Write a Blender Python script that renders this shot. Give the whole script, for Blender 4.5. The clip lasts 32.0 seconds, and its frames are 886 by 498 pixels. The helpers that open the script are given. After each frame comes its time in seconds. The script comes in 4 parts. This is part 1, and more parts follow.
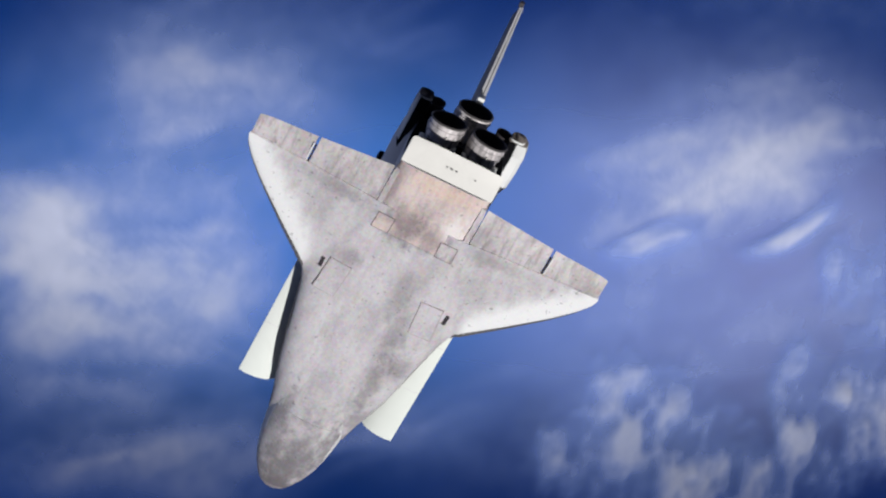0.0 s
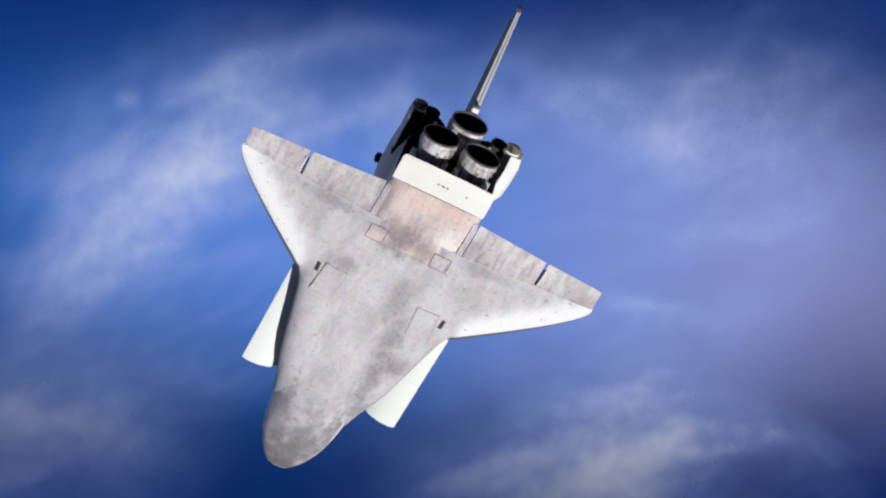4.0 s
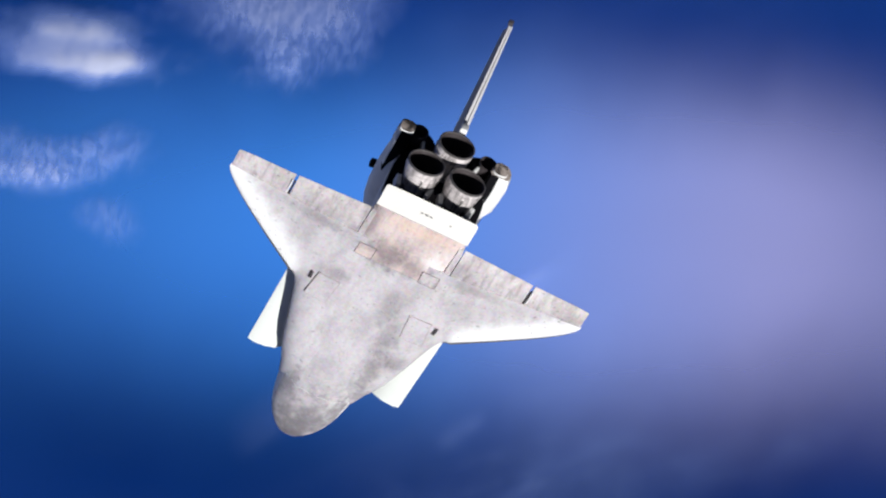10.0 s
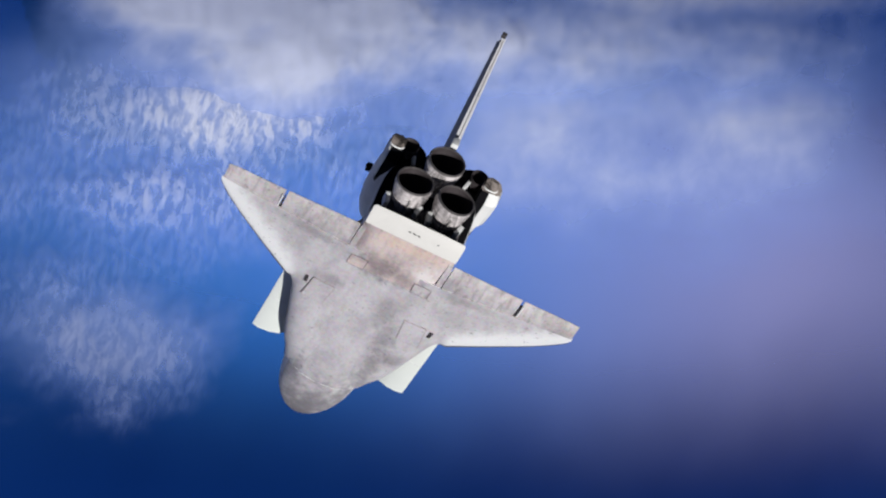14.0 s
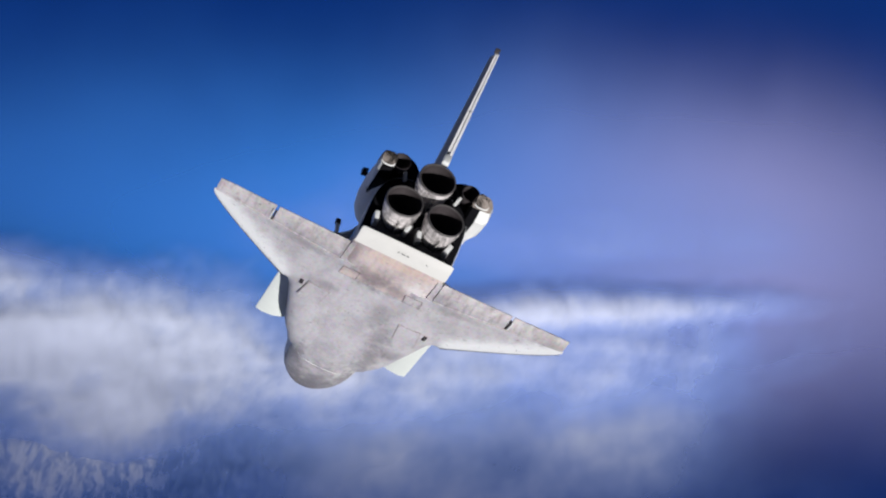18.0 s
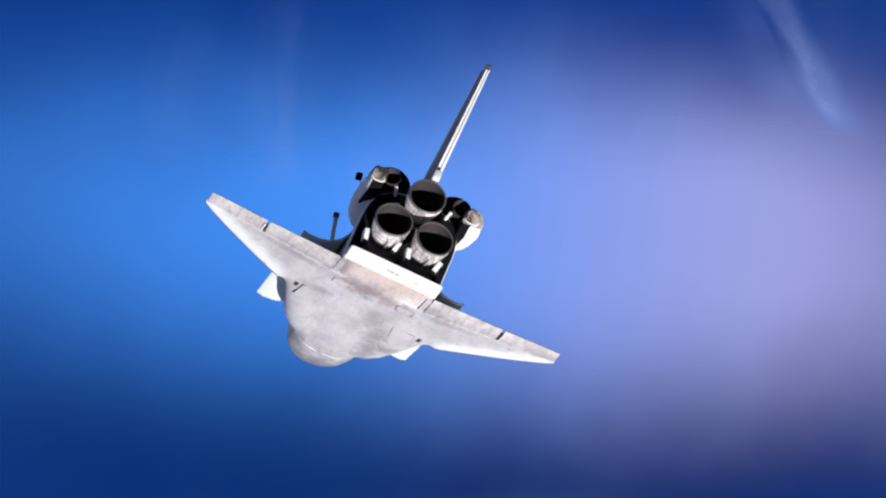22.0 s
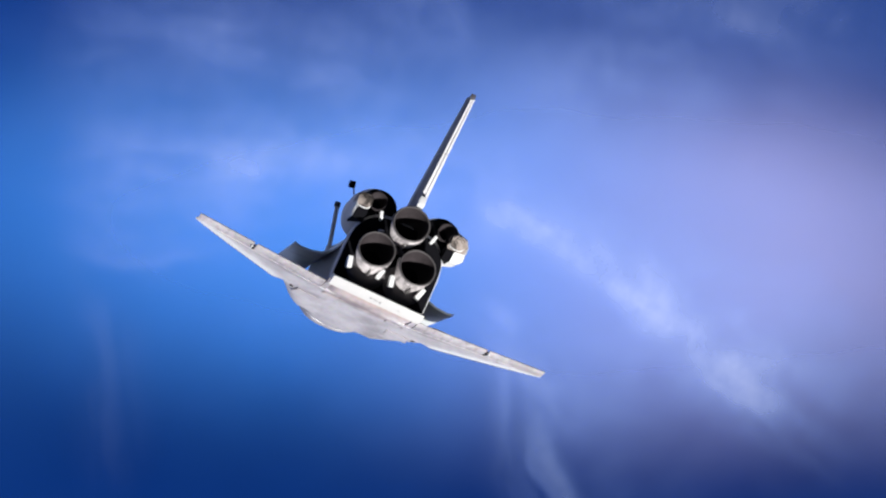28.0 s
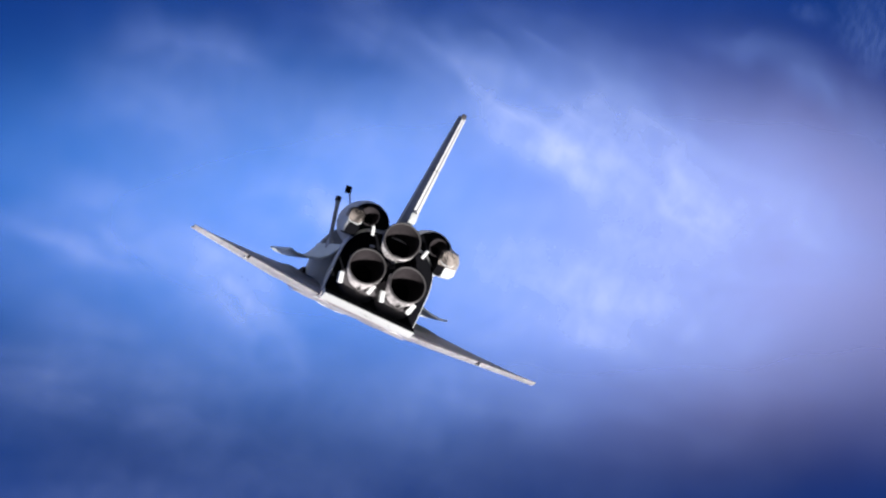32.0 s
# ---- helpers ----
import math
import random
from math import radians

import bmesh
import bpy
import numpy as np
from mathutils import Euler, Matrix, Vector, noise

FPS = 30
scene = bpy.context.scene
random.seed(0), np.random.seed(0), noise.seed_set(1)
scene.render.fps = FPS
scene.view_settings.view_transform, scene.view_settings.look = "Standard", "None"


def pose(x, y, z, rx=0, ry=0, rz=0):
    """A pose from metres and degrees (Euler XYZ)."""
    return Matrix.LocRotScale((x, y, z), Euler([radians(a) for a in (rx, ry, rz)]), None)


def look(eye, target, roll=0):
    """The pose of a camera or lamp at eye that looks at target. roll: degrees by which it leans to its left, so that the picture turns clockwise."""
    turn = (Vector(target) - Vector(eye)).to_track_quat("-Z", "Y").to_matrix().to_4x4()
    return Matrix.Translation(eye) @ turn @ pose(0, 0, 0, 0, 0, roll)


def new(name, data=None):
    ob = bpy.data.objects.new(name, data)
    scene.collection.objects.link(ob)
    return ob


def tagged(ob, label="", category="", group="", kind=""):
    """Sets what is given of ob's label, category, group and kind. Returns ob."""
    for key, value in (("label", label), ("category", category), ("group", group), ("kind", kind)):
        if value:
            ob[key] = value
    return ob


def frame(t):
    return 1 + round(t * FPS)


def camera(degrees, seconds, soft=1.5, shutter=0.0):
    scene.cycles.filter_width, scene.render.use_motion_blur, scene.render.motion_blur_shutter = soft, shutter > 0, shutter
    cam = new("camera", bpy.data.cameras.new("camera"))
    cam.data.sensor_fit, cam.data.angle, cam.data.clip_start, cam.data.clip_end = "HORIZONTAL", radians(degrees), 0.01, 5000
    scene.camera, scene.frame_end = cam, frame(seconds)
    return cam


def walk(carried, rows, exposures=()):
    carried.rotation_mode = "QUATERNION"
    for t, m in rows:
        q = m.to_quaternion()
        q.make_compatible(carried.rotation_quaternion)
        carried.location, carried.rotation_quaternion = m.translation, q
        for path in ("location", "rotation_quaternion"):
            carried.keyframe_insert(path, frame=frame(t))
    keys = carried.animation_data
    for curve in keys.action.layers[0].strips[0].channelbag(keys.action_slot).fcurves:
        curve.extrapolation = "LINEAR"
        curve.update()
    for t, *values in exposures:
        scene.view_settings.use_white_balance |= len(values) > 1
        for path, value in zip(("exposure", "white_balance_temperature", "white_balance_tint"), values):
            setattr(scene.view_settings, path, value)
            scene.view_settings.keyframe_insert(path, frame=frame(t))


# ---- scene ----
# A winged spaceplane seen from a station above the sea of the Earth, with cloud fields sliding past behind it.
cam = camera(14.0, 32.0, soft=2.2)
CAMERA_POSE = pose(0.000, 0.000, 2835.510, -13.442, -33.596, 7.533)
walk(cam, [(0.0, CAMERA_POSE), (32.0, CAMERA_POSE)], [(0.0, -0.36), (2.0, -0.15), (3.5, -0.18), (6.0, 0.10), (11.0, 0.14), (12.5, -0.18), (13.5, -0.25), (16.5, -0.08), (18.0, -0.1), (19.0, -0.14), (20.0, -0.13), (22.0, 0.38), (26.0, 0.4), (30.0, 0.36), (32.0, 0.44)])

# ---- light ----
world = bpy.data.worlds.new("space")
scene.world = world
world.use_nodes = True
world.node_tree.nodes["Background"].inputs[0].default_value = (0.025, 0.03, 0.045, 1)
world.node_tree.nodes["Background"].inputs[1].default_value = 1.0
sun = new("sun", bpy.data.lights.new("sun", "SUN"))
sun.data.energy, sun.data.angle, sun.data.color = 4.7, radians(0.5), (1.0, 0.98, 0.97)
sun.matrix_world = look((0, 0, 0), (0.22, 0.42, -0.88))

EARTH_SPEED = Vector((-35.723, -80.112, 0.0))   # metres a second, in the plane of the sea
INCH = 0.0254


# ---- materials ----
def material(name, build):
    m = bpy.data.materials.new(name)
    m.use_nodes = True
    nt = m.node_tree
    nt.nodes.clear()
    out = nt.nodes.new("ShaderNodeOutputMaterial")

    def node(kind, *links, **values):
        n = nt.nodes.new("ShaderNode" + kind)
        for key, value in values.items():
            if key == "operation":
                n.operation = value
            elif key == "blend_type":
                n.blend_type = value
            elif key == "interpolation_type":
                n.interpolation_type = value
            else:
                n.inputs[key].default_value = value
        for socket, source in links:
            if isinstance(source, (int, float, tuple)):
                n.inputs[socket].default_value = source
            else:
                nt.links.new(source, n.inputs[socket])
        return n

    surface = build(node)
    nt.links.new(surface, out.inputs["Surface"])
    return m


def math_node(node, op, a, b=0.0, c=0.0, clamp=False):
    n = node("Math", (0, a), (1, b), (2, c), operation=op)
    n.use_clamp = clamp
    return n.outputs[0]


def mix_colour(node, fac, a, b, blend="MIX"):
    return node("MixRGB", (0, fac), (1, a), (2, b), blend_type=blend).outputs[0]


def span(node, value, lo, hi, to_lo=0.0, to_hi=1.0):
    n = node("MapRange", (0, value), (1, lo), (2, hi), (3, to_lo), (4, to_hi), interpolation_type="SMOOTHSTEP")
    return n.outputs[0]


def stretched(node, scale, offset=(0, 0, 0), turn=(0, 0, 0)):
    c = node("TexCoord").outputs["Object"]
    return node("Mapping", ("Vector", c), ("Scale", scale), ("Location", offset), ("Rotation", turn)).outputs[0]


def noise_at(node, vector, scale, detail=4.0, rough=0.55, distort=0.0):
    return node("TexNoise", ("Vector", vector), ("Scale", scale), ("Detail", detail), ("Roughness", rough), ("Distortion", distort)).outputs["Fac"]


def plain(name, colour, rough=0.7, metal=0.0, grain=0.12, size=3.0, bump=0.02, streak=(1, 1, 1), darker=0.6, gloss=0.5):
    """A painted or bare surface with grain at two scales, stains and a little relief."""
    def build(node):
        c = stretched(node, streak)
        a = noise_at(node, c, size, 5, 0.6)
        b = noise_at(node, c, size * 9, 3, 0.6)
        stain = span(node, noise_at(node, c, size * 0.35, 6, 0.65, 0.6), 0.42, 0.72)
        dark = tuple(v * darker for v in colour) + (1,)
        col = mix_colour(node, math_node(node, "MULTIPLY", stain, grain * 2.5, clamp=True), colour + (1,), dark)
        col = mix_colour(node, grain, col, node("ValToRGB", (0, a)).outputs[0], "OVERLAY")
        r = math_node(node, "ADD", math_node(node, "MULTIPLY", math_node(node, "SUBTRACT", b, 0.5), 0.2), rough, clamp=True)
        bm = node("Bump", ("Height", math_node(node, "ADD", a, math_node(node, "MULTIPLY", b, 0.4))), ("Strength", 0.35), ("Distance", bump))
        return node("BsdfPrincipled", ("Base Color", col), ("Roughness", r), ("Metallic", metal), ("Specular IOR Level", gloss), ("Normal", bm.outputs[0])).outputs[0]
    return material(name, build)


def tile_skin(name, light, dark, warm, amount, streak=0.0, soot=(), pale=0.0):
    """Small square heat tiles: a fine grid of shallow joints, tile-to-tile variation, broad smoky wear, scorch marks (station, side, two radii, strength)."""
    def build(node):
        c = stretched(node, (1, 1, 1))
        broad = noise_at(node, stretched(node, (0.22, 0.6, 0.6)), 1.0, 7, 0.68, 0.15)
        patch = noise_at(node, stretched(node, (0.8, 1.3, 1.0), (4, 2, 0)), 1.0, 7, 0.7, 0.1)
        fine = noise_at(node, c, 7.0, 5, 0.75)
        cell = node("TexVoronoi", ("Vector", stretched(node, (6.5, 6.5, 6.5), (0, 0, 0), (0, 0, 0.785))), ("Scale", 1.0), ("Randomness", 0.12))
        tone = mix_colour(node, math_node(node, "MULTIPLY", span(node, broad, 0.36, 0.68), amount), light + (1,), dark + (1,))
        tone = mix_colour(node, math_node(node, "MULTIPLY", span(node, patch, 0.45, 0.72), amount * 0.85), tone, warm + (1,))
        if pale:   # sunlit band behind the leading edge of the outer wing, put into the colour
            xyz = node("SeparateXYZ", (0, c)).outputs
            side = math_node(node, "ABSOLUTE", xyz[1])
            back = math_node(node, "SUBTRACT", math_node(node, "SUBTRACT", xyz[0], (1042 - 1100 - 199 * 1.09) * INCH), math_node(node, "MULTIPLY", side, 1.09))
            back = math_node(node, "ADD", back, math_node(node, "MULTIPLY", math_node(node, "SUBTRACT", patch, 0.5), 2.5))
            clean = math_node(node, "MULTIPLY", span(node, back, 1.6, 4.0, 1.0, 0.0), span(node, side, 4.9, 5.8))
            tone = mix_colour(node, math_node(node, "MULTIPLY", clean, pale), tone, (0.86, 0.87, 0.87, 1))
        if streak:
            lines = noise_at(node, stretched(node, (0.35, 3.2, 3.2), (2, 5, 0)), 1.0, 5, 0.65, 0.2)
            tone = mix_colour(node, math_node(node, "MULTIPLY", span(node, lines, 0.48, 0.68), streak), tone, tuple(v * 0.5 for v in dark) + (1,))
        for xo, yo, rx, ry, power, *hue in soot:
            v = node("VectorMath", (0, c), (1, ((1100 - xo) * INCH, -yo * INCH, 0.0)), operation="ADD").outputs[0]
            v = node("VectorMath", (0, v), (1, (1 / (rx * INCH), 1 / (ry * INCH), 0.0)), operation="MULTIPLY").outputs[0]
            far = node("VectorMath", (0, v), operation="LENGTH").outputs["Value"]
            far = math_node(node, "ADD", far, math_node(node, "MULTIPLY", math_node(node, "SUBTRACT", patch, 0.5), 2.6))
            tone = mix_colour(node, math_node(node, "MULTIPLY", span(node, far, 0.1, 1.3, 1.0, 0.0), power), tone, hue[0] + (1,) if hue else tuple(v * 0.55 for v in dark) + (1,))
        tone = mix_colour(node, 0.10, tone, cell.outputs["Color"], "OVERLAY")
        specks = span(node, noise_at(node, c, 2.9, 3, 0.5), 0.655, 0.71)
        tone = mix_colour(node, math_node(node, "MULTIPLY", specks, 0.5), tone, tuple(v * 0.35 for v in dark) + (1,))
        tone = mix_colour(node, 0.24, tone, node("ValToRGB", (0, fine)).outputs[0], "SOFT_LIGHT")
        h = math_node(node, "ADD", math_node(node, "MULTIPLY", cell.outputs["Distance"], -0.5), fine)
        bm = node("Bump", ("Height", h), ("Strength", 0.25), ("Distance", 0.02))
        return node("BsdfPrincipled", ("Base Color", tone), ("Roughness", 0.62), ("Normal", bm.outputs[0])).outputs[0]
    return material(name, build)


BELLY = tile_skin("belly_tiles", (0.61, 0.59, 0.615), (0.28, 0.255, 0.27), (0.47, 0.41, 0.405), 0.46, 0.0,
                  ((270, 0, 75, 95, 0.95), (330, -10, 140, 85, 0.7), (400, 0, 260, 120, 0.42), (430, 20, 170, 70, 0.5), (480, 80, 130, 30, 0.55), (640, 110, 90, 40, 0.5), (1362, -34, 85, 60, 0.75), (1350, 30, 50, 70, 0.6), (900, 130, 60, 30, 0.5), (800, 92, 170, 26, 0.55), (1010, 78, 130, 34, 0.45), (1150, 40, 90, 40, 0.3), (560, -70, 120, 26, 0.45), (1180, -120, 40, 40, 0.45), (1335, -10, 45, 90, 0.45), (1250, 190, 70, 60, 0.3), (1365, 200, 30, 100, 0.4), (1365, -220, 30, 110, 0.45)), 0.9)
ELEVON = tile_skin("elevon_tiles", (0.62, 0.585, 0.595), (0.30, 0.27, 0.28), (0.40, 0.345, 0.34), 0.66, 0.42)
AFT_BELLY = tile_skin("aft_belly_tiles", (0.68, 0.58, 0.56), (0.38, 0.32, 0.33), (0.62, 0.49, 0.42), 0.7, 0.2,
                      ((1362, -34, 85, 50, 0.75), (1350, 30, 50, 70, 0.6), (1450, -100, 90, 20, 0.4), (1505, 10, 34, 100, 0.55, (0.74, 0.55, 0.43)), (1405, 78, 60, 36, 0.85, (0.84, 0.80, 0.79))))
NOSE_TILE = tile_skin("nose_tiles", (0.36, 0.33, 0.34), (0.20, 0.18, 0.19), (0.26, 0.22, 0.22), 0.8)
GLOVE = plain("shaded_brown_tiles", (0.20, 0.165, 0.155), 0.7, 0, 0.3, 1.5)
EDGE = plain("leading_edge_carbon", (0.13, 0.125, 0.125), 0.6, 0, 0.2, 2.0)
WHITE = plain("white_tiles", (0.76, 0.77, 0.76), 0.6, 0, 0.07, 2.0)
SIDE = plain("white_blanket_sides", (0.74, 0.74, 0.75), 0.75, 0, 0.12, 1.6, 0.03)
FLAP = plain("body_flap_white", (0.78, 0.77, 0.73), 0.6, 0, 0.06, 1.5)
DOOR = plain("door_white", (0.80, 0.84, 0.79), 0.55, 0, 0.04, 0.8, 0.01)
BLACK = plain("black_heat_shield", (0.006, 0.006, 0.008), 0.9, 0, 0.2, 3.0, gloss=0.08)
SLOT = plain("dark_gap", (0.05, 0.045, 0.05), 0.85, 0, 0.2, 3.0, gloss=0.1)
JOINT = plain("worn_joint", (0.22, 0.19, 0.19), 0.85, 0, 0.2, 3.0, gloss=0.1)
SEAM = plain("faint_joint", (0.46, 0.41, 0.41), 0.8, 0, 0.3, 3.0, gloss=0.1)
BLOCK = plain("thruster_block_tiles", (0.36, 0.31, 0.28), 0.8, 0, 0.9, 2.2, darker=0.15, gloss=0.1)
DOME = plain("dome_blanket", (0.10, 0.09, 0.095), 0.6, 0, 0.12, 4.0)
RUDDER_SHADE = plain("shaded_rudder_tiles", (0.24, 0.235, 0.25), 0.65, 0, 0.3, 2.0)
POD_TILE = plain("dark_pod_tiles", (0.06, 0.055, 0.06), 0.6, 0, 0.3, 3.0)
BELL_OUT = plain("nozzle_metal", (0.70, 0.66, 0.66), 0.45, 0.15, 0.5, 3.0, 0.02, (0.2, 1.9, 1.9), 0.2)
RIM = plain("nozzle_rim", (0.13, 0.12, 0.12), 0.5, 0.3, 0.2, 4.0)
BELL_IN = plain("nozzle_inside", (0.042, 0.034, 0.037), 0.65, 0.1, 0.3, 4.0)
STEEL = plain("bright_steel", (0.72, 0.70, 0.68), 0.35, 0.6, 0.1, 6.0)
ARM = plain("arm_blanket", (0.78, 0.78, 0.80), 0.7, 0, 0.15, 6.0)
TAIL = plain("tail_tiles", (0.60, 0.60, 0.62), 0.6, 0, 0.15, 1.2)
BAY = plain("bay_liner", (0.55, 0.56, 0.55), 0.8, 0, 0.15, 1.0)


def sea_surface(node):
    c = node("TexCoord").outputs["Object"]
    m = node("Mapping", ("Vector", c), ("Scale", (0.0011, 0.0016, 0.001))).outputs[0]
    broad = noise_at(node, m, 1.0, 5, 0.6, 0.5)
    fine = noise_at(node, c, 0.02, 4, 0.6)
    col = mix_colour(node, span(node, broad, 0.3, 0.7), (0.0001, 0.010, 0.105, 1), (0.0004, 0.017, 0.15, 1))
    col = mix_colour(node, 0.12, col, node("ValToRGB", (0, fine)).outputs[0], "OVERLAY")
    return node("BsdfPrincipled", ("Base Color", col), ("Roughness", 0.9), ("Specular IOR Level", 0.02)).outputs[0]


SEA = material("open_sea", sea_surface)


def vapour(node):
    """Cloud over the sea, thin where the sea shows through. The cover attribute: red is smooth cloud, green is rippled cloud."""
    c = node("TexCoord").outputs["Object"]
    held = node("Attribute")
    held.attribute_name = "cover"
    d = node("SeparateColor", (0, held.outputs["Color"])).outputs
    warp = noise_at(node, c, 0.016, 3, 0.5)
    v = node("Mapping", ("Vector", c), ("Scale", (0.13, 0.066, 0.05)), ("Rotation", (0, 0, radians(-9)))).outputs[0]
    v = node("VectorMath", (0, v), (1, node("CombineXYZ", (0, math_node(node, "MULTIPLY", warp, 2.6)), (1, math_node(node, "MULTIPLY", warp, 1.2))).outputs[0]), operation="ADD").outputs[0]
    rows = noise_at(node, v, 1.0, 3, 0.55, 0.35)
    fleck = span(node, rows, 0.36, 0.66)
    grain = span(node, noise_at(node, c, 0.045, 3, 0.5, 0.3), 0.2, 0.8, 0.90, 1.10)
    rippled = math_node(node, "MULTIPLY", d[1], math_node(node, "ADD", math_node(node, "MULTIPLY", fleck, 0.6), 0.5))
    total = math_node(node, "ADD", math_node(node, "MULTIPLY", d[0], grain), rippled)
    alpha = math_node(node, "SUBTRACT", 1.0, math_node(node, "POWER", 2.718, math_node(node, "MULTIPLY", total, -0.85)), clamp=True)
    tone = mix_colour(node, span(node, total, 0.2, 1.5), (0.30, 0.45, 0.96, 1), (0.665, 0.72, 0.91, 1))
    bm = node("Bump", ("Height", math_node(node, "MULTIPLY", rows, d[1])), ("Strength", 0.3), ("Distance", 10.0))
    white = node("BsdfDiffuse", ("Color", tone), ("Normal", bm.outputs[0])).outputs[0]
    return node("MixShader", (0, alpha), (1, node("BsdfTransparent").outputs[0]), (2, white)).outputs[0]


VAPOUR = material("vapour", vapour)


def view_tint(node):
    """Sheet low over the sea, fixed to the view: blue-to-lavender glow painted in, pale surround far out."""
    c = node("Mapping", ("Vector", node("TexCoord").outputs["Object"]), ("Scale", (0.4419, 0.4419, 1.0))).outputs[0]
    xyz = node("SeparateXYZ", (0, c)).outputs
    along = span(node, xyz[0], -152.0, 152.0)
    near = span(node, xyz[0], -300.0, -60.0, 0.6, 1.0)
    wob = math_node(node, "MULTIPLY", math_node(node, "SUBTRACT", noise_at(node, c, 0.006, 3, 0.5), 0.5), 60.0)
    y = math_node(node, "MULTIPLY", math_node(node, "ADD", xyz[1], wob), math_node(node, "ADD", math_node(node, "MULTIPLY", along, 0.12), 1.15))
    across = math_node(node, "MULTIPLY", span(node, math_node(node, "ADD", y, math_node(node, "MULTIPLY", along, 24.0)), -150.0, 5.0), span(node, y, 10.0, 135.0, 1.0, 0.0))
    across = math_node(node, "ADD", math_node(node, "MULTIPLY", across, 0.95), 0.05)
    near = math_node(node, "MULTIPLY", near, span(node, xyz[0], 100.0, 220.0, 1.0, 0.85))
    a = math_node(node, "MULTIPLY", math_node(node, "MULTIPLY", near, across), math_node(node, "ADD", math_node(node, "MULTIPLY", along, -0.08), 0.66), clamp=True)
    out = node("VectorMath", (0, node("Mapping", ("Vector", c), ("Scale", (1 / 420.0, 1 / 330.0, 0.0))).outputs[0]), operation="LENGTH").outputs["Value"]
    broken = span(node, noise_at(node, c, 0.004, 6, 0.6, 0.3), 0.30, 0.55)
    cover = math_node(node, "MULTIPLY", span(node, out, 1.0, 1.6), broken)   # unseen pale surround, added to brighten the craft's dark sides
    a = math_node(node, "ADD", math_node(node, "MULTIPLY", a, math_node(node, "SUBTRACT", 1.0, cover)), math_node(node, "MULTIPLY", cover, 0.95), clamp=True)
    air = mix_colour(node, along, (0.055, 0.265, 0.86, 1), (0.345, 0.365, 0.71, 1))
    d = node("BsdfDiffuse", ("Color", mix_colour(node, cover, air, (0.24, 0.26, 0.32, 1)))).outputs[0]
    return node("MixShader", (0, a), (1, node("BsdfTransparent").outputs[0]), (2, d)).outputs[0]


VIEW_TINT = material("view_tint_sheet", view_tint)


def edge_dimming(node):
    """Added dark blue sheet above the clouds: dimming of the view's edges painted in, clear in the middle."""
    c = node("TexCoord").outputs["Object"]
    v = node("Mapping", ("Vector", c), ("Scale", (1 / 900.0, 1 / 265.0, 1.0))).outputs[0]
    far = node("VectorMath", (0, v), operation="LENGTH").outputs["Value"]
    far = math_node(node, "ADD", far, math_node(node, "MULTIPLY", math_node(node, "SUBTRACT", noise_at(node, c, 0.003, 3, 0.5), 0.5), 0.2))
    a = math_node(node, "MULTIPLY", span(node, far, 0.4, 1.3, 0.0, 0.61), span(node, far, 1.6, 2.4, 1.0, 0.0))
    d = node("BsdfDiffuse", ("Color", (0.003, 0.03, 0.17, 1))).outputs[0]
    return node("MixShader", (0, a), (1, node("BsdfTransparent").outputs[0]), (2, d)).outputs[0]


EDGE_DIMMING = material("edge_dimming", edge_dimming)


# ---- mesh helpers ----
def bm_mesh(name, bm, mats, smooth=True):
    bmesh.ops.recalc_face_normals(bm, faces=bm.faces)
    me = bpy.data.meshes.new(name)
    bm.to_mesh(me)
    bm.free()
    for m in mats if isinstance(mats, (list, tuple)) else [mats]:
        me.materials.append(m)
    if smooth:
        me.shade_smooth()
        me.set_sharp_from_angle(angle=radians(35))
    return me


def part(name, bm, mats, parent, label="", smooth=True):
    ob = new(name, bm_mesh(name, bm, mats, smooth))
    ob.parent = parent
    return tagged(ob, label)


def at(xo, yo, zo):
    """Station numbers of the craft (inches aft of the datum, to starboard, up) as metres in its own space."""
    return Vector(((xo - 1100) * INCH, yo * INCH, (zo - 350) * INCH))


def loft(bm, rings, closed=True, cap_start=False, cap_end=False, index=0):
    """Skins rings of points of equal count. Returns the rings of vertices."""
    vs = [[bm.verts.new(p) for p in ring] for ring in rings]
    n = len(vs[0])
    for a, b in zip(vs, vs[1:]):
        for i in range(n if closed else n - 1):
            j = (i + 1) % n
            bm.faces.new((a[i], a[j], b[j], b[i])).material_index = index
    if cap_start:
        bm.faces.new(vs[0]).material_index = index
    if cap_end:
        bm.faces.new(list(reversed(vs[-1]))).material_index = index
    return vs


def lerp_table(x, table):
    """Smooth values from rows (x, values...)."""
    xs = [r[0] for r in table]
    return [float(np.interp(x, xs, [r[k] for r in table])) for k in range(1, len(table[0]))]


def box(bm, centre, size, turn=None, bevel=0.0):
    made = bmesh.ops.create_cube(bm, size=1.0)["verts"]
    m = Matrix.Translation(centre) @ (turn.to_4x4() if turn else Matrix()) @ Matrix.Diagonal((*size, 1))
    bmesh.ops.transform(bm, matrix=m, verts=made)
    if bevel:
        edges = list({e for v in made for e in v.link_edges})
        bmesh.ops.bevel(bm, geom=edges, offset=bevel, segments=2, profile=0.6, affect="EDGES")
    return made


def tube(bm, a, b, ra, rb=None, n=16, caps=True):
    a, b = Vector(a), Vector(b)
    rb = ra if rb is None else rb
    q = (b - a).to_track_quat("Z", "Y").to_matrix()
    rings = [[p + q @ Vector((r * math.cos(k * math.tau / n), r * math.sin(k * math.tau / n), 0)) for k in range(n)] for p, r in ((a, ra), (b, rb))]
    loft(bm, rings, True, caps, caps)


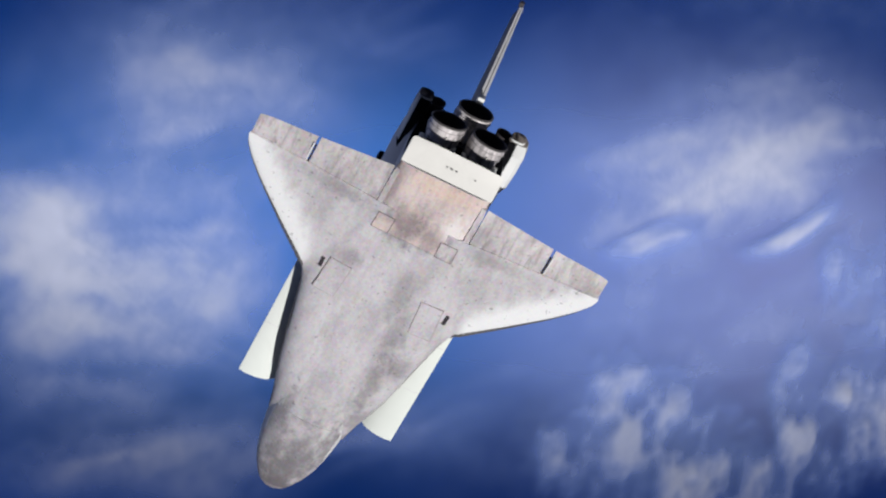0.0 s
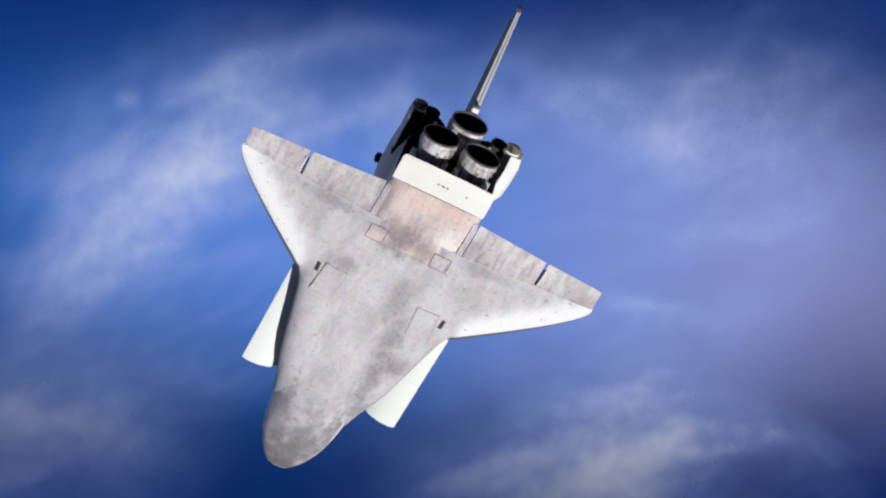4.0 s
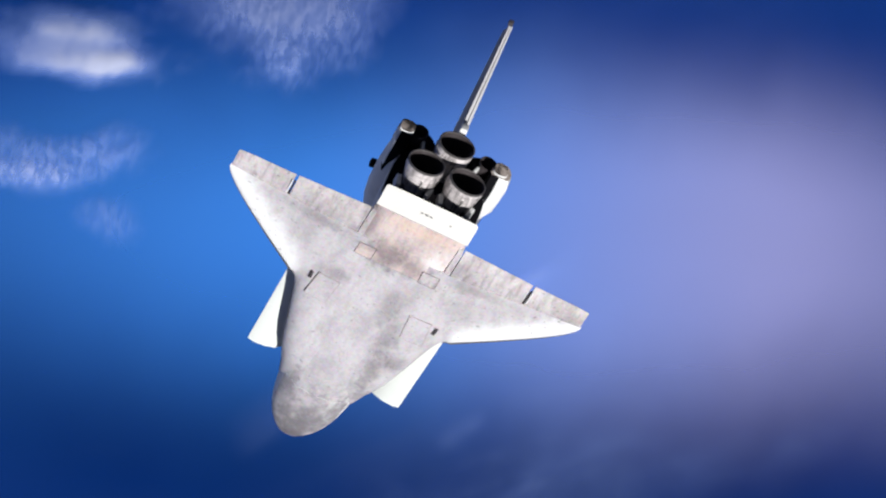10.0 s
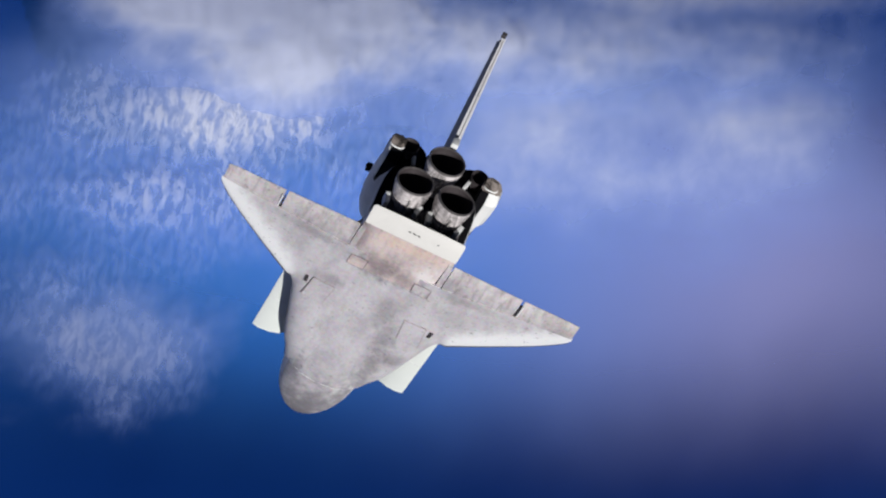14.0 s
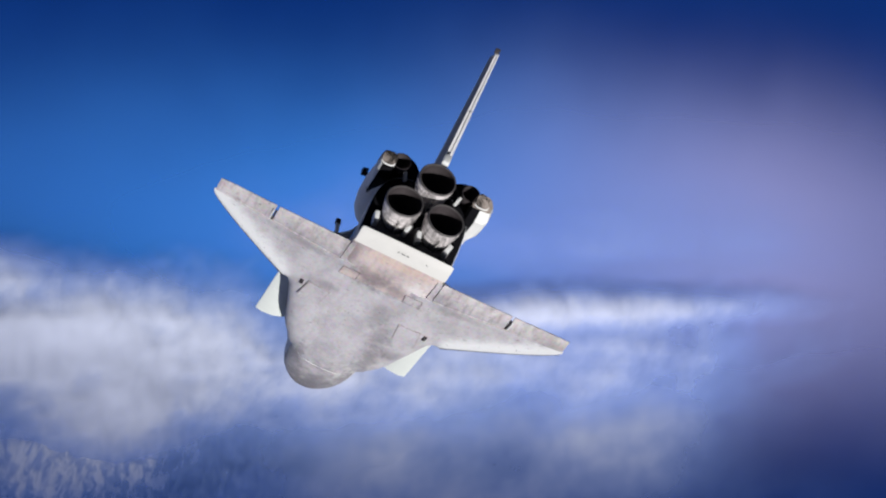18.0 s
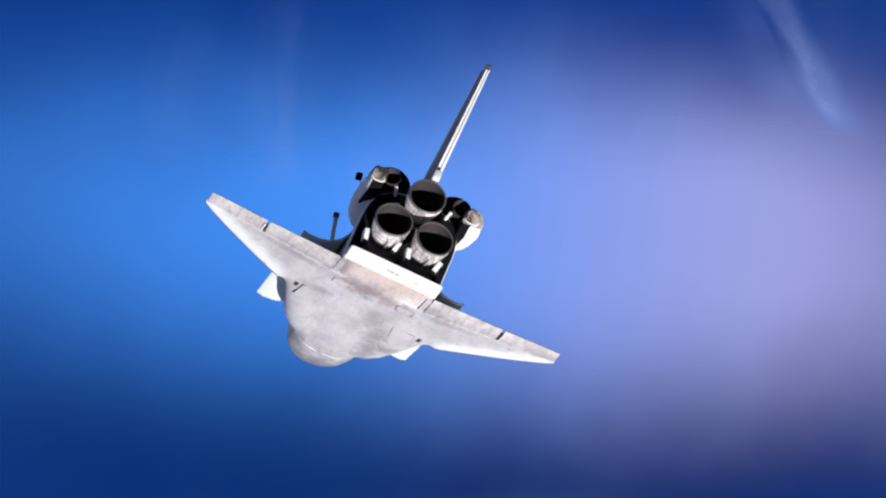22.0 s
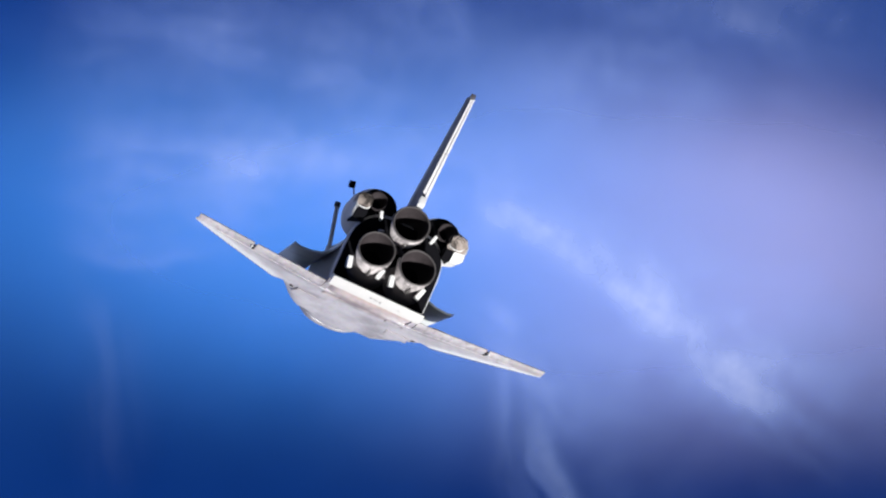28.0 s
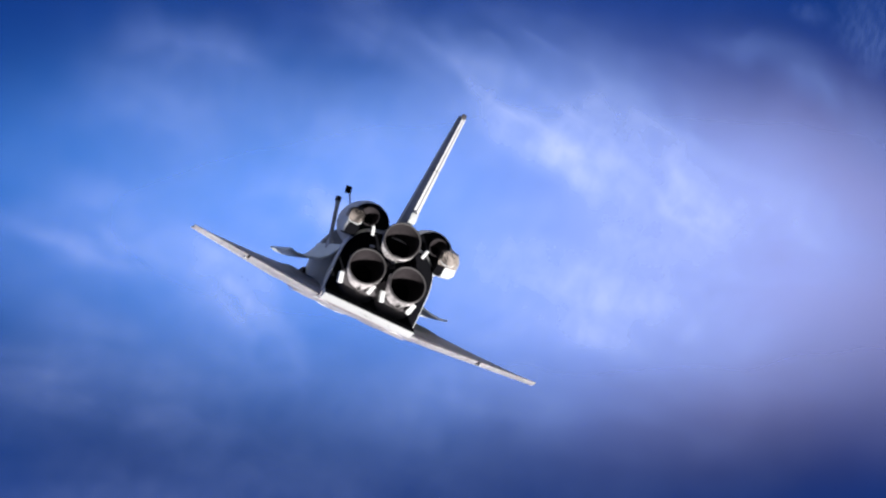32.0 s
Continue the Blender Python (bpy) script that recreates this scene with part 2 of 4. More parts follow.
def turned(bm, start, axis, profile, n=40, index=0):
    """A surface of revolution: profile rows (metres along the axis, radius)."""
    q = Vector(axis).to_track_quat("Z", "Y").to_matrix()
    rings = [[Vector(start) + q @ Vector((r * math.cos(k * math.tau / n), r * math.sin(k * math.tau / n), d)) for k in range(n)] for d, r in profile]
    return loft(bm, rings, index=index)


# ---- the sea and the clouds ----
def build_sea():
    bm = bmesh.new()
    n, half = 40, 12000.0
    vs = [[bm.verts.new((-half + 2 * half * i / n, -half + 2 * half * j / n, 0)) for i in range(n + 1)] for j in range(n + 1)]
    for j in range(n):
        for i in range(n):
            bm.faces.new((vs[j][i], vs[j][i + 1], vs[j + 1][i + 1], vs[j + 1][i]))
    sea = new("water", bm_mesh("water", bm, SEA))
    return tagged(sea, "deep blue open ocean far below", "ocean", kind="structure")


def build_view_sheets():
    bm = bmesh.new()
    n, half = 8, 6000.0
    vs = [[bm.verts.new((-half + 2 * half * i / n, -half + 2 * half * j / n, 0)) for i in range(n + 1)] for j in range(n + 1)]
    for j in range(n):
        for i in range(n):
            bm.faces.new((vs[j][i], vs[j][i + 1], vs[j + 1][i + 1], vs[j + 1][i]))
    # tint and glow of the view painted on a sheet, placed to fit it
    haze = new("backdrop_tint", bm_mesh("backdrop_tint", bm.copy(), VIEW_TINT))
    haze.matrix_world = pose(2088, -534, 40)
    tagged(haze, "blue to lavender tint sheet low over the sea, fixed to the view", "haze", kind="structure")
    # added sheet that darkens the edges of the camera's view
    air = new("backdrop_dimming", bm_mesh("backdrop_dimming", bm, EDGE_DIMMING))
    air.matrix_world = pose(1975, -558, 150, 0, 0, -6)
    tagged(air, "added dark blue sheet above the clouds that dims the edges of the view", "air", kind="structure")


# ---- the clouds ----
WISP, VEIL, RIPPLE, PUFF, CLEAR, BANK = range(6)


def value_noise(x, y, seed):
    """Smooth noise from 0 to 1 at arrays of places."""
    rng = np.random.RandomState(seed)
    table = rng.rand(256, 256)
    i, j = np.floor(x).astype(int), np.floor(y).astype(int)
    u, v = x - i, y - j
    u, v = u * u * u * (u * (6 * u - 15) + 10), v * v * v * (v * (6 * v - 15) + 10)
    i, j, i1, j1 = i & 255, j & 255, (i + 1) & 255, (j + 1) & 255
    return (table[i, j] * (1 - u) + table[i1, j] * u) * (1 - v) + (table[i, j1] * (1 - u) + table[i1, j1] * u) * v


def layered_noise(x, y, seed, octaves=4, rough=0.55):
    total, size, weight = 0.0, 1.0, 0.0
    for k in range(octaves):
        total = total + size * value_noise(x * 2 ** k + 17.3 * k, y * 2 ** k + 9.1 * k, seed + k)
        weight += size
        size *= rough
    return total / weight


def smooth(lo, hi, v):
    f = np.clip((v - lo) / (hi - lo), 0, 1)
    return f * f * (3 - 2 * f)


def band_amount(wx, wy, seed, x, y, length, width, turn, bend, thick, grain, kind):
    """How much vapour one band holds at places: drawn out along its turn, bowed to one side by bend, and frayed."""
    a = radians(turn)
    hl, hw = length / 2, width / 2
    lx = (wx - x) * math.cos(a) + (wy - y) * math.sin(a)
    ly = -(wx - x) * math.sin(a) + (wy - y) * math.cos(a)
    p = lx / hl
    ly = ly - bend * (1 - p * p)
    wob = layered_noise(lx / 150, ly / 60, seed, 3) - 0.5
    if kind in (RIPPLE, PUFF, BANK):
        edge = layered_noise(wx / 75, wy / 62, seed + 3, 5, 0.62) - 0.5
        q = ly / hw
        r = np.sqrt(p * p + q * q) + (0.5 if kind == BANK else 1.0) * edge
        body = smooth(1.05, 0.1 if kind == BANK else 0.2, r) * smooth(1.5, 1.1, np.sqrt(p * p + q * q))
        if kind == PUFF:
            lumps = layered_noise(wx / 30, wy / 44, seed + 9, 3, 0.5)
            body = body * (1 - grain + grain * 2 * smooth(0.25, 0.75, lumps))
        if kind == BANK:
            body = body * (1 - grain + grain * 2 * smooth(0.2, 0.8, layered_noise(wx / 130, wy / 34, seed + 9, 4, 0.5)))
        return thick * body
    q = ly / hw + 1.1 * wob
    core = np.exp(-1.9 * q * q) * np.exp(-1.7 * p ** 4 * (1 + wob)) * smooth(1.5, 1.0, np.abs(p))
    if kind == CLEAR:
        return np.clip(thick * core, 0, 1)
    if kind == VEIL:
        n = layered_noise(wx / 90, wy / 70, seed + 5, 4)
    else:
        n = 0.6 * layered_noise(lx / 150 + 2.5 * wob, ly / 22 + 4 * wob, seed + 5, 2, 0.5) + 0.4 * layered_noise(lx / 80, ly / 45 + wob, seed + 11, 3, 0.5)
    return thick * core * (1 - grain + grain * 2.2 * smooth(0.28, 0.72, n))


def vapour_mesh(name, bands, step, rise, turn=0.0):
    """A shallow, uneven sheet of vapour whose cover attribute holds smooth cloud and rippled cloud, with its middle place."""
    a = radians(turn)
    c, k = math.cos(a), math.sin(a)
    reach = []
    for x, y, length, width, along, bend, *_ in bands:
        b, w = radians(along), width * 0.8 + abs(bend)
        for s in (-1, 0, 1):
            px, py = x + s * length * 0.7 * math.cos(b), y + s * length * 0.7 * math.sin(b)
            for dx, dy in ((w, w), (-w, -w), (w, -w), (-w, w)):
                reach.append(((px + dx) * c + (py + dy) * k, -(px + dx) * k + (py + dy) * c))
    lo, hi = np.min(reach, 0), np.max(reach, 0)
    mid = (lo + hi) / 2
    nx, ny = int((hi[0] - lo[0]) / step) + 2, int((hi[1] - lo[1]) / step) + 2
    us, vs = np.meshgrid(np.linspace(lo[0], hi[0], nx) - mid[0], np.linspace(lo[1], hi[1], ny) - mid[1])
    mx, my = mid[0] * c - mid[1] * k, mid[0] * k + mid[1] * c
    wx, wy = mx + us * c - vs * k, my + us * k + vs * c
    cover = np.zeros((ny, nx, 4))
    cover[:, :, 3] = 1
    for n, row in enumerate(sorted(bands, key=lambda r: r[-1] == CLEAR)):
        x, y, length, width = row[:4]
        near = np.hypot(wx - x, wy - y) < length * 0.78 + width * 1.3 + abs(row[5])
        if not near.any():
            continue
        amount = band_amount(wx[near], wy[near], 40 + 7 * n + len(name), *row)
        if row[-1] == CLEAR:
            cover[near, :2] *= (1 - amount)[:, None]
        else:
            cover[near, 1 if row[-1] == RIPPLE else 0] += amount
    total = cover[:, :, 0] + cover[:, :, 1]
    height = rise * np.clip(total, 0, 1.5) * (0.4 + layered_noise(wx / 45, wy / 60, 5, 3))
    keep = total > 0.003
    cell = keep[:-1, :-1] | keep[1:, :-1] | keep[:-1, 1:] | keep[1:, 1:]
    index = np.arange(nx * ny).reshape(ny, nx)
    faces = np.stack([index[:-1, :-1], index[:-1, 1:], index[1:, 1:], index[1:, :-1]], 2)[cell]
    used, faces = np.unique(faces, return_inverse=True)
    points = np.stack([us, vs, height], 2).reshape(-1, 3)[used]
    me = bpy.data.meshes.new(name)
    me.from_pydata(points, [], faces.reshape(-1, 4))
    me.attributes.new("cover", "FLOAT_COLOR", "POINT").data.foreach_set("color", cover.reshape(-1, 4)[used].reshape(-1))
    me.materials.append(VAPOUR)
    me.shade_smooth()
    return me, mx, my


CLOUDS = []


def cloud(label, bands, rise=4.0, step=4.0):
    me, x, y = vapour_mesh("cloud", bands, step, rise)
    ob = new("cloud", me)
    ob.matrix_world = pose(x, y, 45 + 0.6 * len(CLOUDS))
    CLOUDS.append(tagged(ob, label, "cloud", "clouds over the sea"))


def cirrus_sheet():
    me, x, y = vapour_mesh("cirrus_sheet", CIRRUS, 5.0, 0.5, 66.0)
    ob = new("cirrus_sheet", me)
    ob.matrix_world = pose(x, y, 42, 0, 0, 66.0)
    return tagged(ob, "streaky sheet of thin white cirrus over the sea", "cirrus", kind="stuff")


CIRRUS = []


def wisp(*band):
    """Adds a band to the cirrus sheet: place, length, width, turn, bow, thickness, how stranded, kind."""
    CIRRUS.append(band)


sea = build_sea()
build_view_sheets()
wisp(1597, -572, 415, 276, -3, 0, 0.49, 0.40, VEIL)
wisp(2286, -539, 560, 394, 0, 0, 0.18, 0.40, VEIL)
wisp(2200, -748, 576, 243, -4, 0, 0.18, 0.50, VEIL)
wisp(1727, -299, 407, 290, 5, 21, 0.10, 0.30, VEIL)
wisp(1657, -395, 381, 235, 1, 0, 0.28, 0.30, VEIL)
wisp(1619, -745, 412, 146, 0, 0, 0.45, 0.40, VEIL)
wisp(1611, -611, 312, 187, 0, 0, 0.18, 0.30, VEIL)
wisp(2478, -632, 264, 252, -4, 0, 0.24, 0.40, VEIL)
wisp(2389, -536, 549, 310, 2, 0, 0.24, 0.40, VEIL)
wisp(1684, -403, 346, 204, 2, 0, 0.24, 0.40, VEIL)
wisp(2332, -344, 462, 282, 2, 0, 0.15, 0.40, VEIL)
wisp(1809, -163, 339, 245, 12, 22, 0.13, 0.40, VEIL)
wisp(2477, -129, 577, 341, 2, 0, 0.15, 0.40, VEIL)
wisp(3103, 1722, 939, 341, -5, 0, 0.10, 0.15, VEIL)
wisp(2744, 1855, 578, 319, -7, 0, 0.11, 0.15, VEIL)
wisp(3192, 2055, 1008, 407, -8, 0, 0.30, 0.15, VEIL)
wisp(3004, 2004, 898, 260, -4, 0, 0.16, 0.15, VEIL)
wisp(1597, -561, 344, 149, -7, -5, 0.55, 0.38, WISP)
wisp(1488, -540, 171, 89, -6, 0, 0.33, 0.30, VEIL)
wisp(1613, -637, 323, 91, -1, 5, 0.21, 0.51, WISP)
wisp(1571, -498, 276, 59, -1, 0, 0.13, 0.59, WISP)
wisp(1634, -748, 219, 64, 13, 6, 0.26, 0.68, WISP)
wisp(1824, -748, 338, 77, 10, 6, 0.23, 0.68, WISP)
wisp(1572, -686, 196, 71, 1, 0, 0.16, 0.59, WISP)
wisp(1934, -727, 220, 99, 7, 0, 0.13, 0.59, WISP)
wisp(2260, -466, 456, 213, 5, 12, 0.23, 0.51, WISP)
wisp(2122, -331, 287, 96, 4, 0, 0.09, 0.51, WISP)
wisp(2170, -497, 248, 75, -14, 11, 0.18, 0.59, WISP)
wisp(2347, -456, 195, 73, 21, 6, 0.13, 0.68, WISP)
wisp(2252, -632, 308, 133, -5, 0, 0.16, 0.51, WISP)
wisp(2064, -657, 161, 78, 7, 0, 0.10, 0.59, WISP)
wisp(2226, -680, 234, 69, 5, 0, 0.10, 0.59, WISP)
wisp(1845, -360, 206, 83, 9, 0, 0.13, 0.59, WISP)
wisp(2395, -345, 134, 99, 16, 0, 0.07, 0.40, VEIL)
wisp(2368, -501, 509, 71, 12, 64, 0.39, 0.68, WISP)
wisp(2328, -464, 364, 96, 18, 31, 0.13, 0.68, WISP)
wisp(2307, -528, 278, 61, 21, 25, 0.18, 0.68, WISP)
wisp(2336, -398, 324, 124, 3, 6, 0.10, 0.51, WISP)
wisp(2235, -433, 237, 67, 6, 6, 0.13, 0.59, WISP)
wisp(1634, -383, 269, 70, 5, 3, 0.20, 0.59, WISP)
wisp(1646, -444, 117, 57, 16, 6, 0.31, 0.59, WISP)
wisp(1901, -262, 174, 75, 22, 6, 0.13, 0.68, WISP)
wisp(1638, -268, 35, 29, 87, 0, 0.11, 0.42, WISP)
wisp(1551, -298, 22, 19, 1, 0, 0.18, 0.50, VEIL)
wisp(1851, -238, 211, 73, 16, 0, 0.13, 0.68, WISP)
wisp(2208, -272, 241, 98, 6, 0, 0.09, 0.51, WISP)
wisp(2302, -298, 106, 33, 4, 0, 0.13, 0.59, WISP)
wisp(1750, -233, 335, 76, 35, 48, 0.15, 0.59, WISP)
wisp(1835, -187, 334, 64, 27, 28, 0.09, 0.68, WISP)
wisp(1654, -167, 79, 39, 8, 0, 0.11, 0.51, WISP)
wisp(1638, -251, 163, 60, 9, 0, 0.15, 0.59, WISP)
wisp(1646, -353, 177, 84, 21, 0, 0.11, 0.59, WISP)
wisp(2340, -286, 146, 32, -5, 0, 0.18, 0.51, WISP)
wisp(2341, -107, 71, 52, -133, 14, 0.08, 0.51, WISP)
wisp(2358, -144, 116, 43, -15, 6, 0.08, 0.51, WISP)
wisp(2221, -113, 238, 142, 9, 0, 0.10, 0.42, WISP)
wisp(2384, -356, 359, 126, 7, 0, 0.11, 0.51, WISP)
wisp(1635, -142, 172, 80, 18, 5, 0.11, 0.59, WISP)
wisp(2371, -211, 428, 179, 5, 0, 0.11, 0.42, WISP)
wisp(2605, -468, 167, 60, -36, 6, 0.18, 0.59, WISP)
wisp(1798, -203, 332, 110, 35, 34, 0.27, 0.40, VEIL)
wisp(2063, -101, 409, 144, 14, 11, 0.27, 0.40, VEIL)
wisp(2322, -110, 490, 148, 8, 11, 0.18, 0.50, VEIL)
wisp(1764, -237, 125, 72, 15, 5, 0.16, 0.51, WISP)
wisp(1782, -143, 333, 120, 36, 48, 0.24, 0.51, WISP)
wisp(1849, -130, 177, 98, 28, 17, 0.22, 0.51, WISP)
wisp(1825, -197, 230, 73, 13, 8, 0.17, 0.64, WISP)
wisp(1879, -290, 186, 99, 21, 6, 0.17, 0.59, WISP)
wisp(1738, -176, 178, 74, 23, 0, 0.17, 0.59, WISP)
wisp(1739, -244, 154, 64, 22, 0, 0.16, 0.59, WISP)
wisp(1729, -99, 28, 30, 10, 0, 0.21, 0.59, WISP)
wisp(2370, -63, 223, 69, 37, 0, 0.08, 0.59, WISP)
wisp(2480, -136, 446, 173, 8, 6, 0.21, 0.47, WISP)
wisp(2527, -211, 398, 80, 1, 0, 0.21, 0.51, WISP)
wisp(2415, 2, 424, 194, 14, 0, 0.11, 0.42, WISP)
wisp(2392, -285, 324, 102, 3, 0, 0.15, 0.55, WISP)
wisp(2125, 88, 84, 45, 32, 0, 0.13, 0.59, WISP)
wisp(2548, -21, 269, 117, 10, 0, 0.12, 0.50, VEIL)
wisp(2286, 169, 144, 47, 22, 5, 0.13, 0.64, WISP)
wisp(2426, 220, 105, 43, 32, 0, 0.09, 0.59, WISP)
wisp(2385, -63, 207, 47, 45, 0, 0.13, 0.59, WISP)
wisp(1862, -170, 201, 75, 15, 6, 0.13, 0.59, WISP)
wisp(2513, 162, 321, 187, 6, 0, 0.07, 0.40, VEIL)
wisp(2216, -212, 171, 68, 13, 0, 0.10, 0.59, WISP)
wisp(1936, -116, 334, 176, 6, 33, 0.20, 0.30, VEIL)
wisp(1890, -74, 241, 54, 24, 23, 0.16, 0.42, WISP)
wisp(2583, -72, 139, 47, 9, 0, 0.10, 0.68, WISP)
wisp(2407, 218, 56, 16, 23, 0, 0.21, 0.34, WISP)
wisp(2008, -35, 251, 42, 5, 11, 0.09, 0.59, WISP)
wisp(2447, 10, 100, 55, 64, 0, 0.06, 0.59, WISP)
wisp(2714, 30, 253, 59, 8, 0, 0.05, 0.59, WISP)
wisp(2346, 69, 61, 28, 20, 0, 0.08, 0.59, WISP)
wisp(2379, 199, 145, 30, 16, 0, 0.07, 0.51, WISP)
wisp(2148, 668, 621, 276, 2, 0, 0.21, 0.30, VEIL)
wisp(2562, 622, 510, 198, 1, 0, 0.12, 0.25, VEIL)
wisp(2695, 667, 633, 238, 0, 0, 0.29, 0.25, VEIL)
wisp(2735, 899, 720, 108, 0, 0, 0.37, 0.20, VEIL)
# cut in the veil, standing for the dark shadow line above the bank
wisp(2693, 866, 349, 32, 1, -2, 1.00, 0.00, CLEAR)
wisp(2937, 628, 482, 143, -4, 0, 0.10, 0.30, VEIL)
wisp(2681, 734, 672, 191, 0, 0, 0.45, 0.20, VEIL)
wisp(2647, 655, 586, 192, -1, 0, 0.30, 0.20, VEIL)
wisp(3174, 1393, 174, 42, -44, -11, 0.09, 0.42, WISP)
wisp(3217, 1428, 170, 111, -35, 0, 0.07, 0.40, VEIL)
wisp(2532, 1361, 183, 107, -90, 0, 0.04, 0.51, WISP)
wisp(2440, 1352, 134, 103, -91, 0, 0.03, 0.51, WISP)
wisp(3123, 1471, 356, 86, -53, -29, 0.23, 0.51, WISP)
wisp(3143, 1439, 230, 42, -53, -13, 0.20, 0.42, WISP)
wisp(3181, 1371, 112, 23, -37, -4, 0.18, 0.34, WISP)
wisp(3207, 1622, 139, 70, -36, 5, 0.14, 0.51, WISP)
wisp(3329, 1551, 191, 104, -28, 6, 0.17, 0.51, WISP)
wisp(3143, 1590, 408, 240, -20, 0, 0.07, 0.30, VEIL)
wisp(2585, 1576, 232, 91, -78, 0, 0.05, 0.59, WISP)
wisp(2528, 1325, 130, 67, -77, 0, 0.04, 0.51, WISP)
wisp(2640, 1258, 110, 70, -80, 0, 0.05, 0.51, WISP)
wisp(2720, 1296, 85, 71, -74, 0, 0.04, 0.51, WISP)
wisp(3106, 1427, 73, 12, -55, 0, 0.70, 0.00, CLEAR)
wisp(3150, 1655, 235, 67, -32, 13, 0.18, 0.51, WISP)
wisp(3202, 1623, 130, 38, -32, 5, 0.14, 0.42, WISP)
wisp(3322, 1569, 194, 71, -18, 0, 0.20, 0.55, WISP)
wisp(3032, 1719, 134, 84, -11, 0, 0.20, 0.51, WISP)
wisp(3065, 1569, 207, 67, -39, 9, 0.20, 0.55, WISP)
wisp(2931, 1757, 437, 218, -11, 11, 0.09, 0.47, WISP)
wisp(2664, 1735, 295, 140, -3, 5, 0.10, 0.51, WISP)
wisp(3299, 1559, 452, 252, 5, 0, 0.11, 0.40, VEIL)
wisp(2639, 1805, 183, 89, -9, 0, 0.10, 0.55, WISP)
wisp(3404, 1519, 251, 92, -29, 0, 0.10, 0.51, WISP)
wisp(3106, 1434, 102, 14, -44, 0, 0.60, 0.00, CLEAR)
wisp(2614, 1691, 166, 59, -12, 0, 0.10, 0.59, WISP)
wisp(3346, 1619, 584, 170, -25, 0, 0.19, 0.25, VEIL)
wisp(2844, 1997, 179, 65, -28, 0, 0.15, 0.59, WISP)
wisp(3027, 2021, 146, 46, -24, 0, 0.10, 0.59, WISP)
wisp(2924, 2050, 164, 51, -16, 0, 0.13, 0.64, WISP)
wisp(2621, 1888, 233, 117, -7, 0, 0.15, 0.51, WISP)
wisp(3256, 1908, 416, 205, -12, 8, 0.08, 0.47, WISP)
wisp(3162, 1658, 235, 65, -27, 0, 0.16, 0.42, WISP)
wisp(2999, 1728, 228, 106, -8, 0, 0.12, 0.40, VEIL)
wisp(2643, 1758, 231, 99, -8, 0, 0.16, 0.51, WISP)
wisp(3332, 2038, 236, 65, -16, 0, 0.08, 0.51, WISP)
wisp(2725, 1938, 191, 59, -16, 0, 0.10, 0.59, WISP)
wisp(2789, 1766, 312, 93, -8, 0, 0.15, 0.40, VEIL)
wisp(3249, 1973, 236, 86, -19, 0, 0.10, 0.55, WISP)
wisp(2663, 2016, 177, 48, -18, 0, 0.09, 0.59, WISP)
wisp(3156, 2141, 284, 86, -30, 8, 0.29, 0.51, WISP)
wisp(3267, 2127, 439, 163, -26, 11, 0.19, 0.51, WISP)
wisp(3388, 2032, 148, 54, -15, 0, 0.13, 0.51, WISP)
wisp(3489, 2197, 340, 49, -19, 0, 0.23, 0.51, WISP)
wisp(2765, 2136, 200, 53, -19, 0, 0.18, 0.59, WISP)
wisp(2716, 2025, 172, 78, -15, 0, 0.18, 0.55, WISP)
wisp(2867, 1947, 214, 93, -40, 0, 0.16, 0.51, WISP)
wisp(3025, 2206, 193, 61, -20, 0, 0.18, 0.55, WISP)
wisp(3432, 2067, 465, 132, -19, 0, 0.15, 0.47, WISP)
wisp(2790, 2199, 172, 59, -11, 0, 0.11, 0.59, WISP)
wisp(2727, 1887, 253, 89, -10, 0, 0.11, 0.51, WISP)
wisp(3110, 1850, 299, 107, -7, 0, 0.12, 0.50, VEIL)
wisp(3352, 1942, 367, 129, -7, 0, 0.13, 0.50, VEIL)
cirrus_layer = cirrus_sheet()
cloud("ragged puffy white cloud over the sea", [
    (2534, -575, 172, 156, -34, 0, 0.80, 0.50, PUFF),
    (2209, -747, 318, 215, 4, 0, 0.70, 0.60, PUFF),
    (2439, -753, 227, 205, -57, 0, 0.80, 0.60, PUFF),
    (2456, -577, 104, 106, 38, 0, 0.70, 0.60, PUFF),
    (2320, -801, 222, 149, 0, 0, 0.70, 0.60, PUFF),
    (2532, -703, 225, 167, -68, 0, 0.70, 0.60, PUFF),
    # cut in the vapour that stands for a cloud shadow
    (2379, -621, 134, 57, -118, 0, 0.95, 0.00, CLEAR),
    (2371, -735, 145, 29, -66, 0, 0.60, 0.00, CLEAR),
    (2033, -739, 29, 48, 33, 0, 0.50, 0.00, CLEAR)], 5.0)
cloud("bright wind-drawn white cirrus streak over the sea", [
    (2368, -524, 138, 32, 25, -10, 0.88, 0.42, WISP),
    (2374, -538, 67, 27, 20, -4, 0.31, 0.34, WISP)], 1.0)
cloud("broken white cirrus flecks over the sea", [
    (2191, -540, 129, 45, 12, 5, 0.62, 0.77, WISP),
    (2176, -553, 76, 34, 12, 0, 0.26, 0.68, WISP)], 1.0)
cloud("small rippled patch of white cloud rows over the sea", [
    (1870, 336, 252, 63, 0, -4, 0.41, 0.50, RIPPLE),
    (1843, 317, 174, 32, 1, 0, 0.41, 0.50, RIPPLE),
    (1926, 281, 81, 38, -17, 0, 0.15, 0.50, RIPPLE),
    (1745, 225, 133, 22, 1, 0, 0.22, 0.50, RIPPLE),
    (1940, 278, 79, 50, -15, 0, 0.11, 0.50, RIPPLE)], 4.0)
